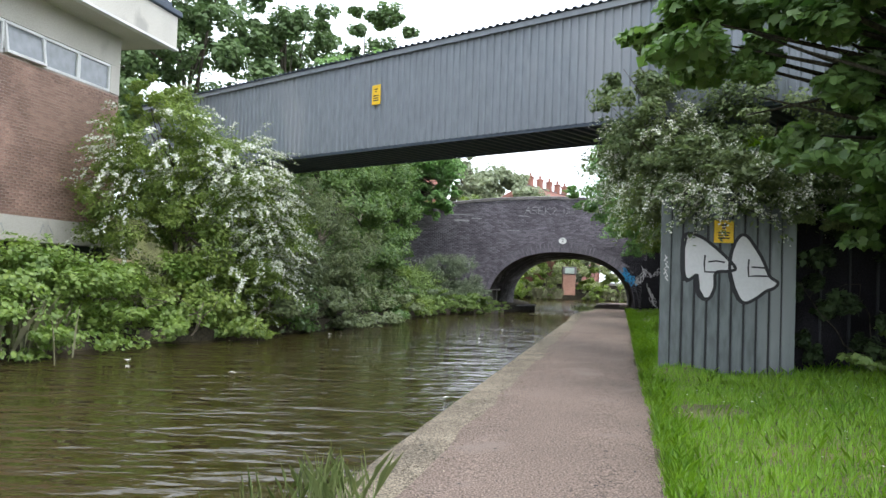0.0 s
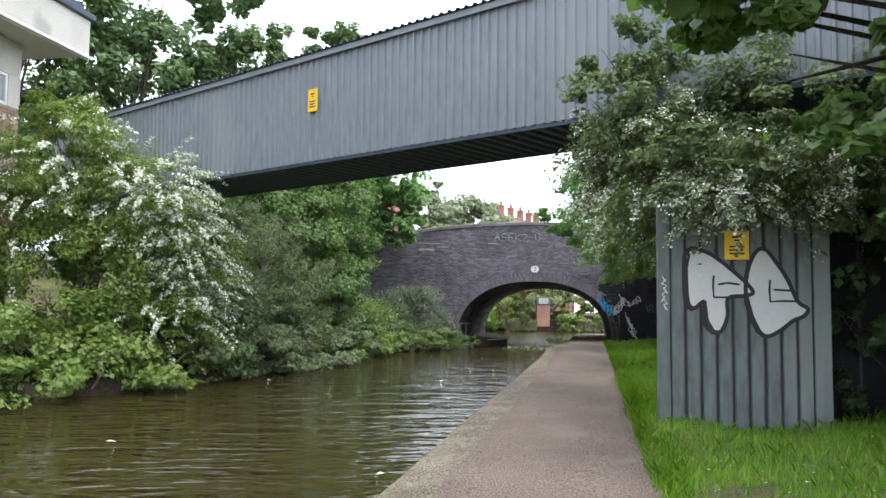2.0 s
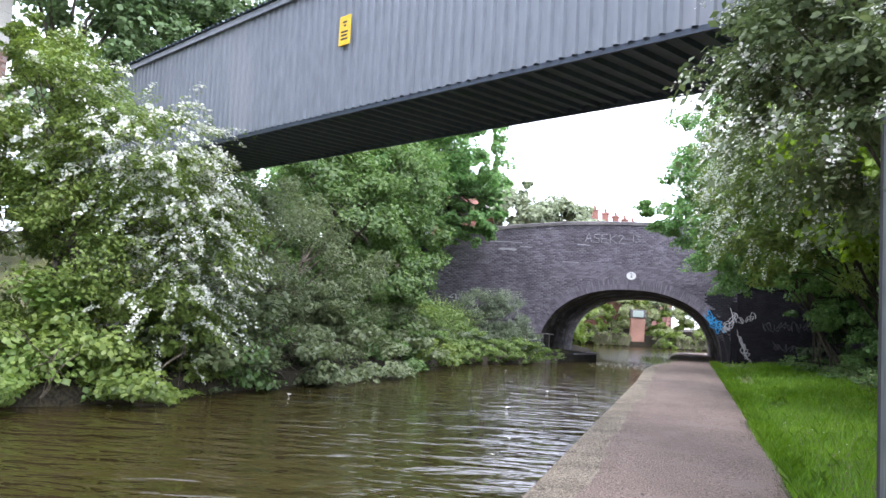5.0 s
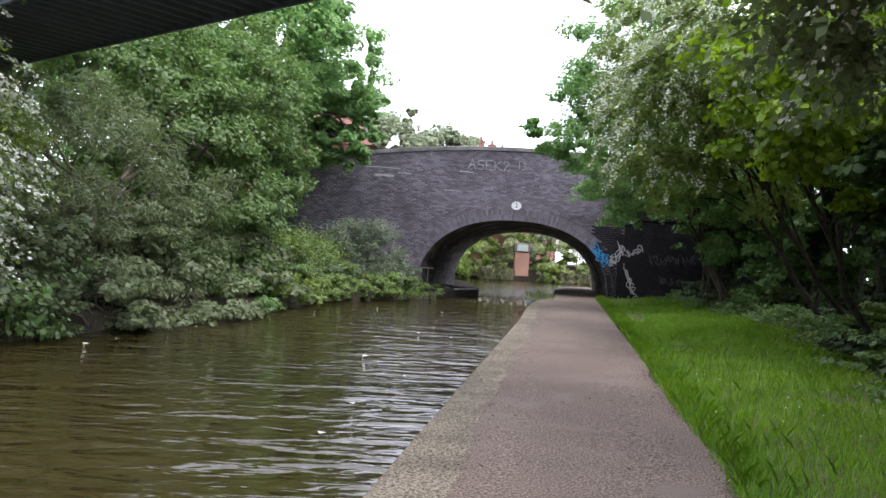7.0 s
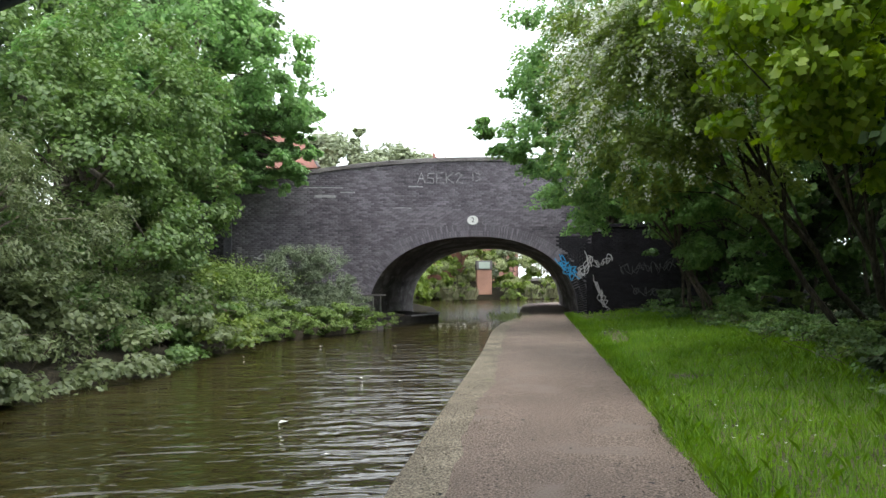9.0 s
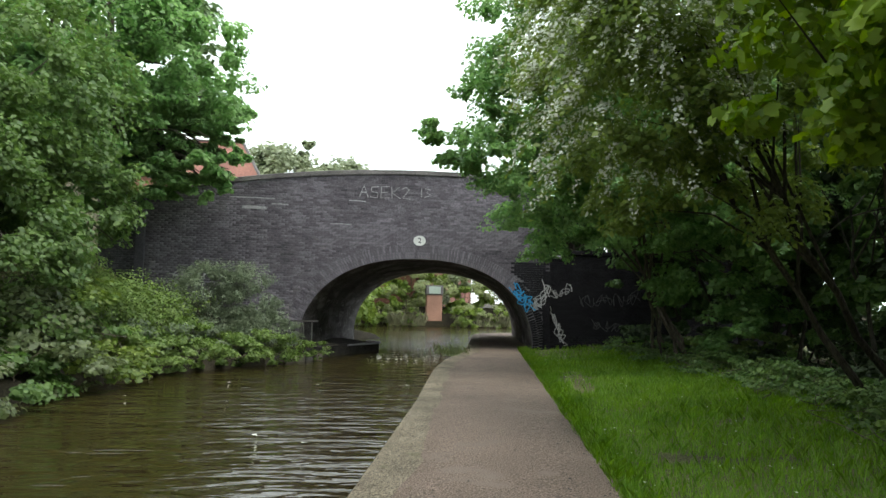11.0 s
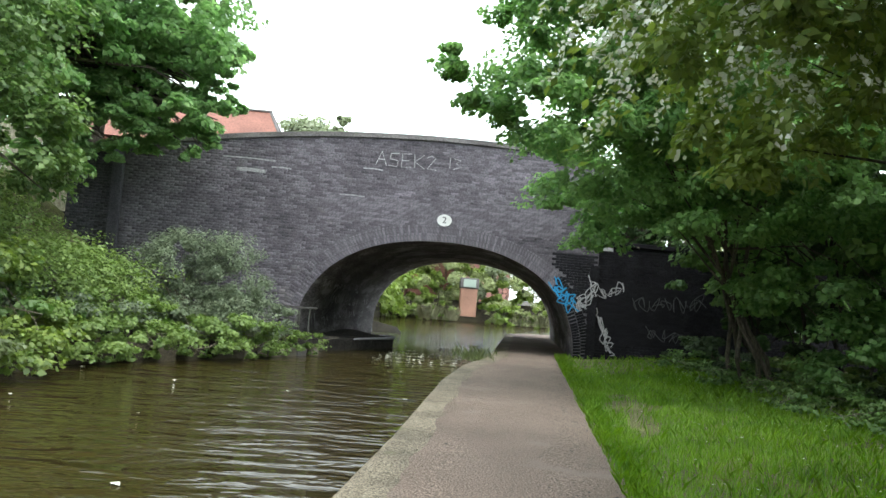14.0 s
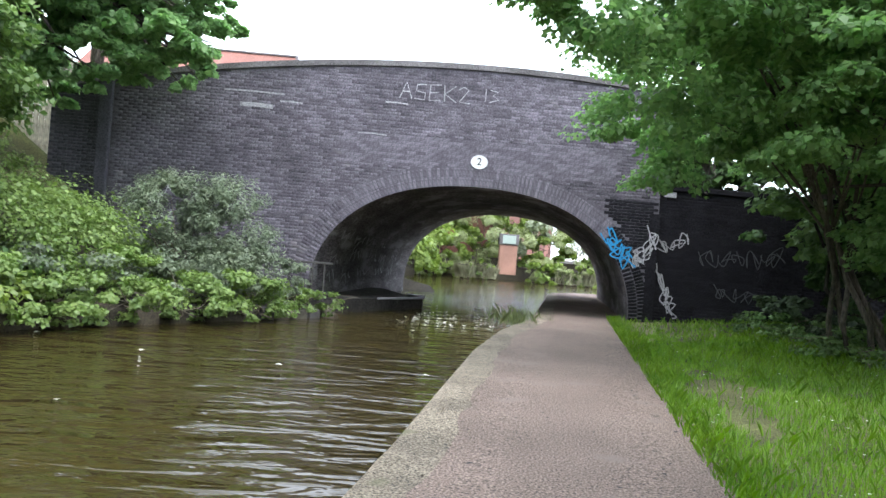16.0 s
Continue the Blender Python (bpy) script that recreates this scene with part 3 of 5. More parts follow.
# ---- steel footbridge ----
FB_DIR = Vector((0.758, -0.652, 0))
fb_turn = math.degrees(math.atan2(-0.652, 0.758))
footbridge = thing("covered_footbridge", "enclosed grey ribbed-steel footbridge crossing high over the canal", "footbridge", (0, 18.6, 4.7), turn=fb_turn)
FL, FR, FW, FH = -15.0, 9.0, 2.1, 2.3


def ribbed(x0, x1, pitch, depth):
    """Trapezoid ribs as (x, offset) along a sheet."""
    out, x = [], x0
    while x < x1:
        out += [(x, 0.0), (x + pitch * 0.55, 0.0), (x + pitch * 0.65, depth), (x + pitch * 0.9, depth)]
        x += pitch
    return out + [(x1, 0.0)]


prof = ribbed(FL, FR, 0.2, 0.042)


def sheet(points, mat, name, label=""):
    v, f = [], []
    for i, pair in enumerate(points):
        v += list(pair)
        if i:
            f.append((2 * i - 2, 2 * i, 2 * i + 1, 2 * i - 1))
    return child(name, mesh(name, v, f, mat), footbridge, label)


sheet([((x, -o, 0.0), (x, -o, FH)) for x, o in prof], M_CLAD, "side_cladding")
sheet([((x, FW + o, 0.0), (x, FW + o, FH)) for x, o in prof], M_CLAD, "side_cladding")
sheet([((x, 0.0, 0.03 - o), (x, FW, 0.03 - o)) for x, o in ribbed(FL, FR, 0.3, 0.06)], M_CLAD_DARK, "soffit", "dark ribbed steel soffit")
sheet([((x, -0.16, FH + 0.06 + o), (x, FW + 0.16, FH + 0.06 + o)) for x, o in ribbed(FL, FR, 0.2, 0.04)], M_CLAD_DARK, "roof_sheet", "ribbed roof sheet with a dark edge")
part("eaves_trim", box((FL, -0.1, FH - 0.07), (FR, -0.062, FH + 0.05)), M_CLAD, footbridge)
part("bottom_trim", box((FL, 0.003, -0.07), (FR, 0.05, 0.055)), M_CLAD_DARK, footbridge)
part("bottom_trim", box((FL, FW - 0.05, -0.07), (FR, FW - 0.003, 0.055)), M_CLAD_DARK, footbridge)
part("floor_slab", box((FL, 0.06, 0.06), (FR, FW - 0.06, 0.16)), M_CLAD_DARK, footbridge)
part("end_panel", box((FL, 0.0, 0.2), (FL + 0.06, FW, FH)), M_CLAD, footbridge)
part("end_panel", box((FR - 0.06, 0.0, 0.2), (FR, FW, FH)), M_CLAD, footbridge)


def sign(name, label, at, turn, width, height):
    s = thing(name, label, "warning sign", at, turn=turn)
    part("plate", box((-width / 2, -0.02, -height / 2), (width / 2, 0.0, height / 2), 0.006), M_YELLOW, s)
    for k, (a, b, z) in enumerate(((-0.18, 0.18, 0.28), (-0.1, 0.1, 0.16), (-0.3, 0.3, -0.05), (-0.3, 0.25, -0.17), (-0.3, 0.3, -0.29))):
        part("lettering", box((a * width, -0.024, (z - 0.03) * height), (b * width, -0.0205, (z + 0.03) * height)), M_BLACK, s)
    return s


spot = Vector((0, 18.6, 4.7)) + FB_DIR * -2.72 + Vector((-0.652, -0.758, 0)) * 0.06
sign("warning_sign", "yellow warning sign with faded lettering fixed on the footbridge side", (spot.x, spot.y, 6.02), fb_turn, 0.30, 0.5)

# ---- ribbed steel screen by the path ----
screen = thing("steel_screen", "grey ribbed steel screen with white graffiti, standing in the grass", "steel screen", (3.4, 13.2, 0.0), turn=math.degrees(math.atan2(-0.32, 2.0)))
SW, SH = 2.03, 3.1
part("corner_post", box((-0.03, -0.05, -0.1), (0.12, 0.10, SH), 0.008), M_PANEL, screen)
part("corner_post", box((SW - 0.2, -0.05, -0.1), (SW, 0.10, SH), 0.008), M_PANEL, screen)
pitch = (SW - 0.32) / 9
for i in range(9):
    x = 0.12 + i * pitch
    part("panel", box((x + 0.017, -0.04, -0.1), (x + pitch - 0.017, 0.0, SH), 0.012), M_PANEL, screen)
    part("seam", box((x - 0.0165, -0.012, -0.1), (x + 0.0165, 0.0, SH)), M_GROOVE, screen)
part("back_sheet", box((0.0, 0.002, -0.1), (SW, 0.3, SH - 0.02)), M_GROOVE, screen)

# ---- brick building on the far bank ----
BX, BY, B_TURN = -9.8, 23.0, -math.degrees(math.atan(0.2))
building = thing("brick_building", "canalside brown brick block with pale bands and an overhanging storey", "building", (BX, BY, 0), turn=B_TURN)
part("plinth_wall", box((-8, -30, 0.2), (-0.12, 0.0, 1.98)), M_BLACK, building, "black painted base wall")
part("concrete_band", box((-8, -30, 1.99), (0.03, 0.03, 2.6), 0.01), M_CONCRETE, building, "pale concrete band with faint tags")
part("brick_backing", box((-8, -30, 2.605), (-0.012, 0.0, 6.36)), M_PALE_MORTAR, building)
part("window_band", box((-8, -30, 7.16), (0.0, 0.0, 8.0)), M_CONCRETE, building)
part("corner_pier", box((-0.6, -0.42, 6.365), (0.0, 0.0, 7.155)), M_CONCRETE, building)
part("upper_floor", box((-8, -30, 8.005), (1.1, 1.1, 8.95), 0.01), M_CONCRETE, building, "white overhanging upper storey")
part("drip_edge", box((0.95, -30, 7.94), (1.14, 1.14, 8.004)), M_WHITE, building)
part("gutter", box((0.9, -30, 8.955), (1.2, 1.2, 9.12), 0.02), M_CLAD_DARK, building)
part("roof", box((-8, -30, 8.955), (0.89, 1.1, 9.4)), M_CLAD_DARK, building)
for k in range(14):
    y1 = -0.42 - k * 1.35
    win = thing("window", "", "")
    win.name = "window"
    win.parent = building
    lean = 9 if k % 3 == 2 else 0
    win.matrix_local = pose(-0.04, y1, 7.15, 0, -lean, 0)
    for lo, hi in (((-0.06, -1.35, -0.785), (0.03, 0.0, -0.71)), ((-0.06, -1.35, -0.075), (0.03, 0.0, 0.0)), ((-0.06, -0.07, -0.709), (0.03, 0.0, -0.076)), ((-0.06, -1.35, -0.709), (0.03, -1.28, -0.076))):
        part("frame", box(lo, hi, 0.006), M_WHITE, win)
    part("pane", box((-0.03, -1.279, -0.709), (-0.015, -0.071, -0.076)), M_GLASS, win)
part("room_wall", box((-8, -30, 6.366), (-1.0, -0.43, 7.15)), M_CONCRETE, building)
rs = np.random.default_rng(11)
wig = [[(x + rs.normal(0, 0.1), 1.35 + 0.5 * rs.random()) for x in np.linspace(a, a + 0.9, 7)] for a in np.linspace(-6, -0.9, 6)]
mb = Matrix.Translation((-0.116, 0, 0)) @ Matrix.Rotation(radians(90), 4, "Z")
strokes("tag", wig, 0.06, M_CHALK, building, mb, "pale scrawled tags")
for lo, hi in (((-3.0, 2.2), (-2.5, 2.45)), ((-4.6, 2.15), (-4.2, 2.4))):
    strokes("tag", [[(lo[0], lo[1]), (lo[0] + 0.1, hi[1]), (lo[0] + 0.2, lo[1]), (lo[0] + 0.3, hi[1]), (hi[0], lo[1])]], 0.02, M_CLAD, building, Matrix.Translation((0.034, 0, 0)) @ Matrix.Rotation(radians(90), 4, "Z"), "faint grey tag")

# ---- graffiti on the steel screen ----
def blot(name, outline, mat, parent, y):
    me = mesh(name, [(x, y, z) for x, z in outline], [tuple(range(len(outline)))], mat)
    return child(name, me, parent)


def rounded(pts, steps=4):
    """A smooth closed outline through a few points."""
    out, n = [], len(pts)
    for i in range(n):
        p0, p1, p2, p3 = (Vector(pts[(i + k) % n]) for k in (-1, 0, 1, 2))
        for s in range(steps):
            t = s / steps
            out.append(tuple(0.5 * (2 * p1 + (p2 - p0) * t + (2 * p0 - 5 * p1 + 4 * p2 - p3) * t * t + (3 * p1 - p0 - 3 * p2 + p3) * t ** 3)))
    return out


def grow(pts, d):
    c = Vector((sum(p[0] for p in pts) / len(pts), sum(p[1] for p in pts) / len(pts)))
    return [tuple(c + (Vector(p) - c) * (1 + d / max(0.05, (Vector(p) - c).length))) for p in pts]


left_letter = [(0.34, 2.29), (0.55, 2.28), (0.74, 2.16), (0.98, 1.95), (1.12, 1.78), (1.01, 1.73), (0.82, 1.7), (0.81, 1.48), (0.74, 1.3), (0.65, 1.28), (0.56, 1.38), (0.53, 1.58), (0.53, 1.66), (0.41, 1.57), (0.35, 1.6), (0.32, 1.83)]
right_letter = [(1.17, 2.29), (1.28, 2.3), (1.39, 2.16), (1.53, 1.93), (1.64, 1.67), (1.76, 1.58), (1.71, 1.49), (1.58, 1.43), (1.46, 1.33), (1.3, 1.24), (1.2, 1.28), (1.11, 1.45), (1.05, 1.67), (1.03, 1.83), (1.07, 2.09)]
for pts, lean_x, lean_z in ((left_letter, -0.04, -0.005), (right_letter, -0.022, -0.012)):
    r = rounded(pts)
    blot("outline", [(x + lean_x, z + lean_z) for x, z in grow(r, 0.012)], M_BLACK, screen, -0.0445)
    blot("outline", grow(r, 0.022), M_BLACK, screen, -0.0455)
    blot("letter", r, M_SPRAY, screen, -0.0475)
    strokes("outline", [r + [r[0]]], 0.05, M_BLACK, screen, Matrix.Translation((0, -0.0485, 0)))
for thick in ([(0.34, 2.26), (0.30, 2.05), (0.30, 1.85), (0.33, 1.62), (0.40, 1.55)], [(0.53, 1.62), (0.55, 1.42), (0.63, 1.28), (0.70, 1.27)], [(1.04, 1.67), (1.09, 1.47), (1.18, 1.28)]):
    strokes("outline", [thick], 0.07, M_BLACK, screen, Matrix.Translation((0, -0.0518, 0)))
for line in ([(0.65, 1.98), (0.64, 1.84), (0.65, 1.71), (0.81, 1.71), (1.0, 1.74)], [(0.7, 1.87), (0.82, 1.89), (0.96, 1.87)], [(1.32, 1.93), (1.31, 1.8), (1.32, 1.66), (1.43, 1.67), (1.62, 1.67)], [(1.36, 1.81), (1.56, 1.8)]):
    strokes("stroke", [line], 0.026, M_BLACK, screen, Matrix.Translation((0, -0.053, 0)))
scr = [[(0.05 + 0.03 * math.sin(i * 1.9) + 0.012 * math.sin(i * 0.7), 1.55 + i * 0.021 + 0.03 * math.cos(i * 2.6)) for i in range(20)]]
strokes("scribble", scr, 0.014, M_SPRAY, screen, Matrix.Translation((0, -0.0525, 0)))
tm = screen.matrix_world
yp = tm @ Vector((0.93, -0.042, 2.36))
sign("warning_sign", "weathered yellow notice fixed to the steel screen under blossom", tuple(yp), math.degrees(math.atan2(-0.32, 2.0)), 0.3, 0.36)

# black sheets standing in for the deep shade beside the screen
shade_gap = thing("shade_sheets", "black sheets standing in for the shaded gap beside the steel screen", "hoarding", (5.5, 13.25, 0.0), turn=14)
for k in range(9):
    part("sheet", box((k * 0.55, 0.0, -0.05), (k * 0.55 + 0.53, 0.03, 2.9), 0.004), M_SOOT_SHADE, shade_gap)
    part("batten", box((k * 0.55 + 0.5, -0.035, -0.05), (k * 0.55 + 0.545, -0.002, 2.9), 0.004), M_GROOVE, shade_gap)

# ---- bridge details ----
plaque = thing("number_plaque", "small oval white plaque with the bridge number in black", "plaque", (5.75, FACE - 0.012, 3.66))
bm = bmesh.new()
bmesh.ops.create_cone(bm, cap_ends=True, segments=32, radius1=0.5, radius2=0.5, depth=0.03)
bmesh.ops.transform(bm, matrix=Matrix.Diagonal((0.42, 1, 0.34, 1)) @ Matrix.Rotation(radians(90), 4, "X"), verts=bm.verts)
part("plate", bm, M_WHITE, plaque)
num = bpy.data.curves.new("number", "FONT")
num.body, num.size, num.align_x, num.align_y, num.extrude = "2", 0.26, "CENTER", "CENTER", 0.002
num.materials.append(M_BLACK)
nob = child("number", num, plaque)
nob.matrix_local = pose(0, -0.02, 0, 90, 0, 0)
wallm = Matrix.Translation((-CX, -0.019, 0))
letters = {
    "A": [[(0, 0), (0.15, 0.42), (0.3, 0)], [(0.07, 0.18), (0.24, 0.18)]],
    "S": [[(0.28, 0.40), (0.05, 0.38), (0.04, 0.22), (0.26, 0.18), (0.24, 0.0), (0.0, 0.02)]],
    "E": [[(0.28, 0.42), (0.02, 0.4), (0.0, 0.0), (0.28, 0.02)], [(0.02, 0.2), (0.22, 0.22)]],
    "K": [[(0, 0.42), (0.02, 0)], [(0.28, 0.42), (0.02, 0.2), (0.3, 0)]],
    "2": [[(0, 0.34), (0.12, 0.42), (0.24, 0.34), (0.02, 0.02), (0.28, 0.0)]],
    "1": [[(0.1, 0.42), (0.1, 0.1)]],
    "3": [[(0, 0.4), (0.2, 0.36), (0.08, 0.26), (0.22, 0.16), (0.0, 0.08)]],
}
x = 3.68
for ch in "ASEK2 13":
    if ch in letters:
        strokes("tag_letter", [[(x + a, 5.06 + b * 0.95) for a, b in ln] for ln in letters[ch]], 0.028, M_CHALK, bridge, wallm, "worn white painted letter")
    x += 0.36 if ch in "ASEK2" else 0.2
for x0, x1, z, h in ((-0.55, 0.9, 4.9, 0.04), (-0.15, 0.65, 4.58, 0.1), (0.8, 1.35, 4.72, 0.04), (3.35, 3.9, 4.93, 0.03), (2.75, 3.45, 4.13, 0.03)):
    strokes("lime_streak", [[(x0, z), ((x0 + x1) / 2, z + 0.01), (x1, z - 0.01)]], h, M_CHALK, bridge, wallm, "pale lime bloom on the brick")


def scrawl(x, z, w, h, seed, loops=9):
    r = np.random.default_rng(seed)
    return [[(x + w * (i / loops) + r.normal(0, 0.04), z + h * (0.5 + 0.5 * (-1) ** i) + r.normal(0, 0.06)) for i in range(loops + 1)]]


def diagonal(x, z, dx_, dz_, amp, seed, n=13):
    r = np.random.default_rng(seed)
    n += 6
    return rounded_line([(x + dx_ * i / n + amp * 0.7 * r.uniform(0.3, 1.4) * math.sin(i * 1.9) + r.normal(0, 0.05), z + dz_ * i / n + amp * r.uniform(0.4, 1.4) * math.cos(i * 2.3) + r.normal(0, 0.05)) for i in range(n + 1)])


def rounded_line(pts):
    out = []
    for i in range(len(pts) - 1):
        p0, p1, p2, p3 = (Vector(pts[min(max(i + k, 0), len(pts) - 1)]) for k in (-1, 0, 1, 2))
        for s in range(5):
            t = s / 5
            out.append(tuple(0.5 * (2 * p1 + (p2 - p0) * t + (2 * p0 - 5 * p1 + 4 * p2 - p3) * t * t + (3 * p1 - p0 - 3 * p2 + p3) * t ** 3)))
    return out + [pts[-1]]


strokes("blue_tag", [diagonal(9.0, 2.05, 0.75, -0.65, 0.13, 3), diagonal(9.05, 2.2, 0.65, -0.6, 0.08, 4)], 0.035, M_BLUE, bridge, wallm, "blue sprayed tag")
wingm = Matrix.Translation((-X1, -0.019, 0))
strokes("white_tag", [diagonal(9.66, 1.5, 0.62, 0.75, 0.2, 5), diagonal(9.7, 1.45, 0.58, 0.5, 0.14, 6)], 0.03, M_CHALK, bridge, wallm, "white sprayed tag")
strokes("white_tag", [diagonal(10.36, 1.4, 0.5, -1.05, 0.16, 7), diagonal(10.4, 1.3, 0.5, -1.1, 0.12, 8), diagonal(10.36, 1.9, 0.8, 0.3, 0.15, 18)], 0.03, M_CHALK, wing, wingm, "white sprayed tag")
strokes("faint_tag", [diagonal(11.4, 1.7, 1.2, 0.1, 0.18, 9), diagonal(11.9, 0.9, 1.2, 0.0, 0.18, 10), diagonal(12.6, 1.8, 1.0, 0.1, 0.2, 12)], 0.022, M_FAINT, wing, wingm, "faint grey tag")
strokes("faint_tag", [diagonal(-2.3, 2.35, 1.4, 0.1, 0.13, 14)], 0.03, M_CHALK, bridge, wallm, "faint pale tag")
part("quoin", box((10.08 - CX, -0.013, -0.3), (10.33 - CX, 0.3, 2.75), 0.004), M_SOOT_SHADE, bridge, "black painted corner of the bridge")
part("white_block", box((0.15, -0.03, 3.2), (0.45, 0.0, 3.34), 0.01), M_CHALK, wing, "whitewashed stone")

# ledge at the foot of the arch, with a rail
ledge = thing("stone_ledge", "low dark stone ledge with a rounded nose at the arch foot", "ledge", (2.6, 44.5, -0.3))
bm = bmesh.new()
outline = [(-3.4, -2.9), (-1.9, -2.0), (-0.6, -0.75), (0.5, 0.35), (1.5, 2.0), (2.1, 2.9), (2.15, 3.5), (1.6, 4.0), (0.9, 6.5), (0.0, 6.5), (-0.75, 0.0), (-2.5, -1.2)]
vs = [bm.verts.new((a, b, -0.6)) for a, b in outline]
face = bm.faces.new(vs)
top = bmesh.ops.extrude_face_region(bm, geom=[face])
bmesh.ops.translate(bm, vec=(0, 0, 0.93), verts=[g for g in top["geom"] if isinstance(g, bmesh.types.BMVert)])
bmesh.ops.recalc_face_normals(bm, faces=bm.faces)
bmesh.ops.bevel(bm, geom=list(bm.edges), offset=0.05, segments=2, affect="EDGES")
part("ledge_body", bm, M_LEDGE, ledge)
rail = thing("iron_rail", "short rusty iron railing by the arch foot", "railing", (1.45, 43.3, -0.05))
for k in range(4):
    part("rail_post", box((k * 0.27 - 0.02, -0.02 - k * 0.0, -0.1), (k * 0.27 + 0.02, 0.02, 0.95), 0.006), M_RAIL, rail)
part("top_rail", box((-0.1, -0.025, 0.93), (1.0, 0.025, 0.98), 0.006), M_RAIL, rail)

rim = [(2.6 + a, 44.5 + b, 0.03) for a, b in ((0.9, 1.05), (1.55, 2.0), (2.12, 2.88), (2.17, 3.5), (1.7, 3.98))]
v_, f_ = tube(rim, [0.03, 0.04, 0.045, 0.045, 0.03], 6)
nose = child("pale_rim", mesh("pale_rim", [v - Vector((2.6, 44.5, -0.3)) for v in v_], f_, M_CHALK), ledge, "whitened worn nosing")

# low stone bank edge beside the arch foot
rock_rng = np.random.default_rng(31)
kerb = thing("bank_stones", "low mossy stone edge of the bank beside the arch foot", "bank edging", (0, 39, -0.27), kind="structure")
for i in range(17):
    f_ = i / 16
    cx_, cy_ = -2.2 + 4.6 * f_, 36.7 + 6.0 * f_
    l_ = 0.42 * rock_rng.uniform(0.8, 1.2)
    st = box((-l_ / 2, -0.16, -0.35), (l_ / 2, 0.16, 0.2 + rock_rng.uniform(-0.05, 0.08)), 0.04)
    bmesh.ops.transform(st, matrix=pose(cx_, cy_ - 39, 0, rock_rng.normal(0, 3), rock_rng.normal(0, 3), 52 + rock_rng.normal(0, 8)), verts=st.verts)
    part("stone", st, M_EDGE if i % 3 else M_COPING, kerb)

# scratched tags inside the arch
def on_lining(y, z):
    return Vector((CX - HALF * (1 - (z / RISE) ** 2.25) ** (1 / 2.25) + shift * (y - FACE) + 0.06, y, z)) - origin


tag_rng = np.random.default_rng(44)
for k in range(16):
    y0, z0 = 45.2 + (k % 6) * 1.5 + tag_rng.uniform(-0.3, 0.3), 0.55 + (k // 6) * 0.5 + tag_rng.uniform(-0.1, 0.1)
    pts = [(y0 + 0.16 * i + tag_rng.normal(0, 0.07), z0 + 0.2 * math.cos(i * 2.4) * tag_rng.uniform(0.4, 1.2)) for i in range(8)]
    v, f = [], []
    for i, (a, b) in enumerate(pts):
        v += [on_lining(a, b - 0.028), on_lining(a + 0.02, b + 0.028)]
        if i:
            f.append((2 * i - 2, 2 * i, 2 * i + 1, 2 * i - 1))
    child("scratched_tag", mesh("scratched_tag", v, f, M_CHALK), bridge, "pale scratched scrawl inside the arch")

# fence above the left end of the bridge
fence = thing("board_fence", "weathered pale board fence above the bank beside the bridge", "fence", (-8.6, 45.2, 3.0))
part("base_board", box((0, 0, -1.6), (3.95, 0.06, 0.05)), M_TIMBER, fence)
slat = box((0, 0, 0.06), (0.14, 0.025, 2.6), 0.004)
sm = bpy.data.meshes.new("slat")
slat.to_mesh(sm), slat.free()
M_BOARD = material("pale_board", (0.55, 0.50, 0.38), 0.85, 0.25, 3.0, 30.0, 0.3, stretch=(1, 1, 0.2), rand=0.2)
sm.materials.append(M_BOARD)
for k in range(26):
    child("slat", sm, fence).matrix_local = pose(0.15 * k, 0, 0)
for z in (0.5, 2.0):
    part("fence_rail", box((0, 0.026, z), (3.95, 0.07, z + 0.08)), M_BOARD, fence)

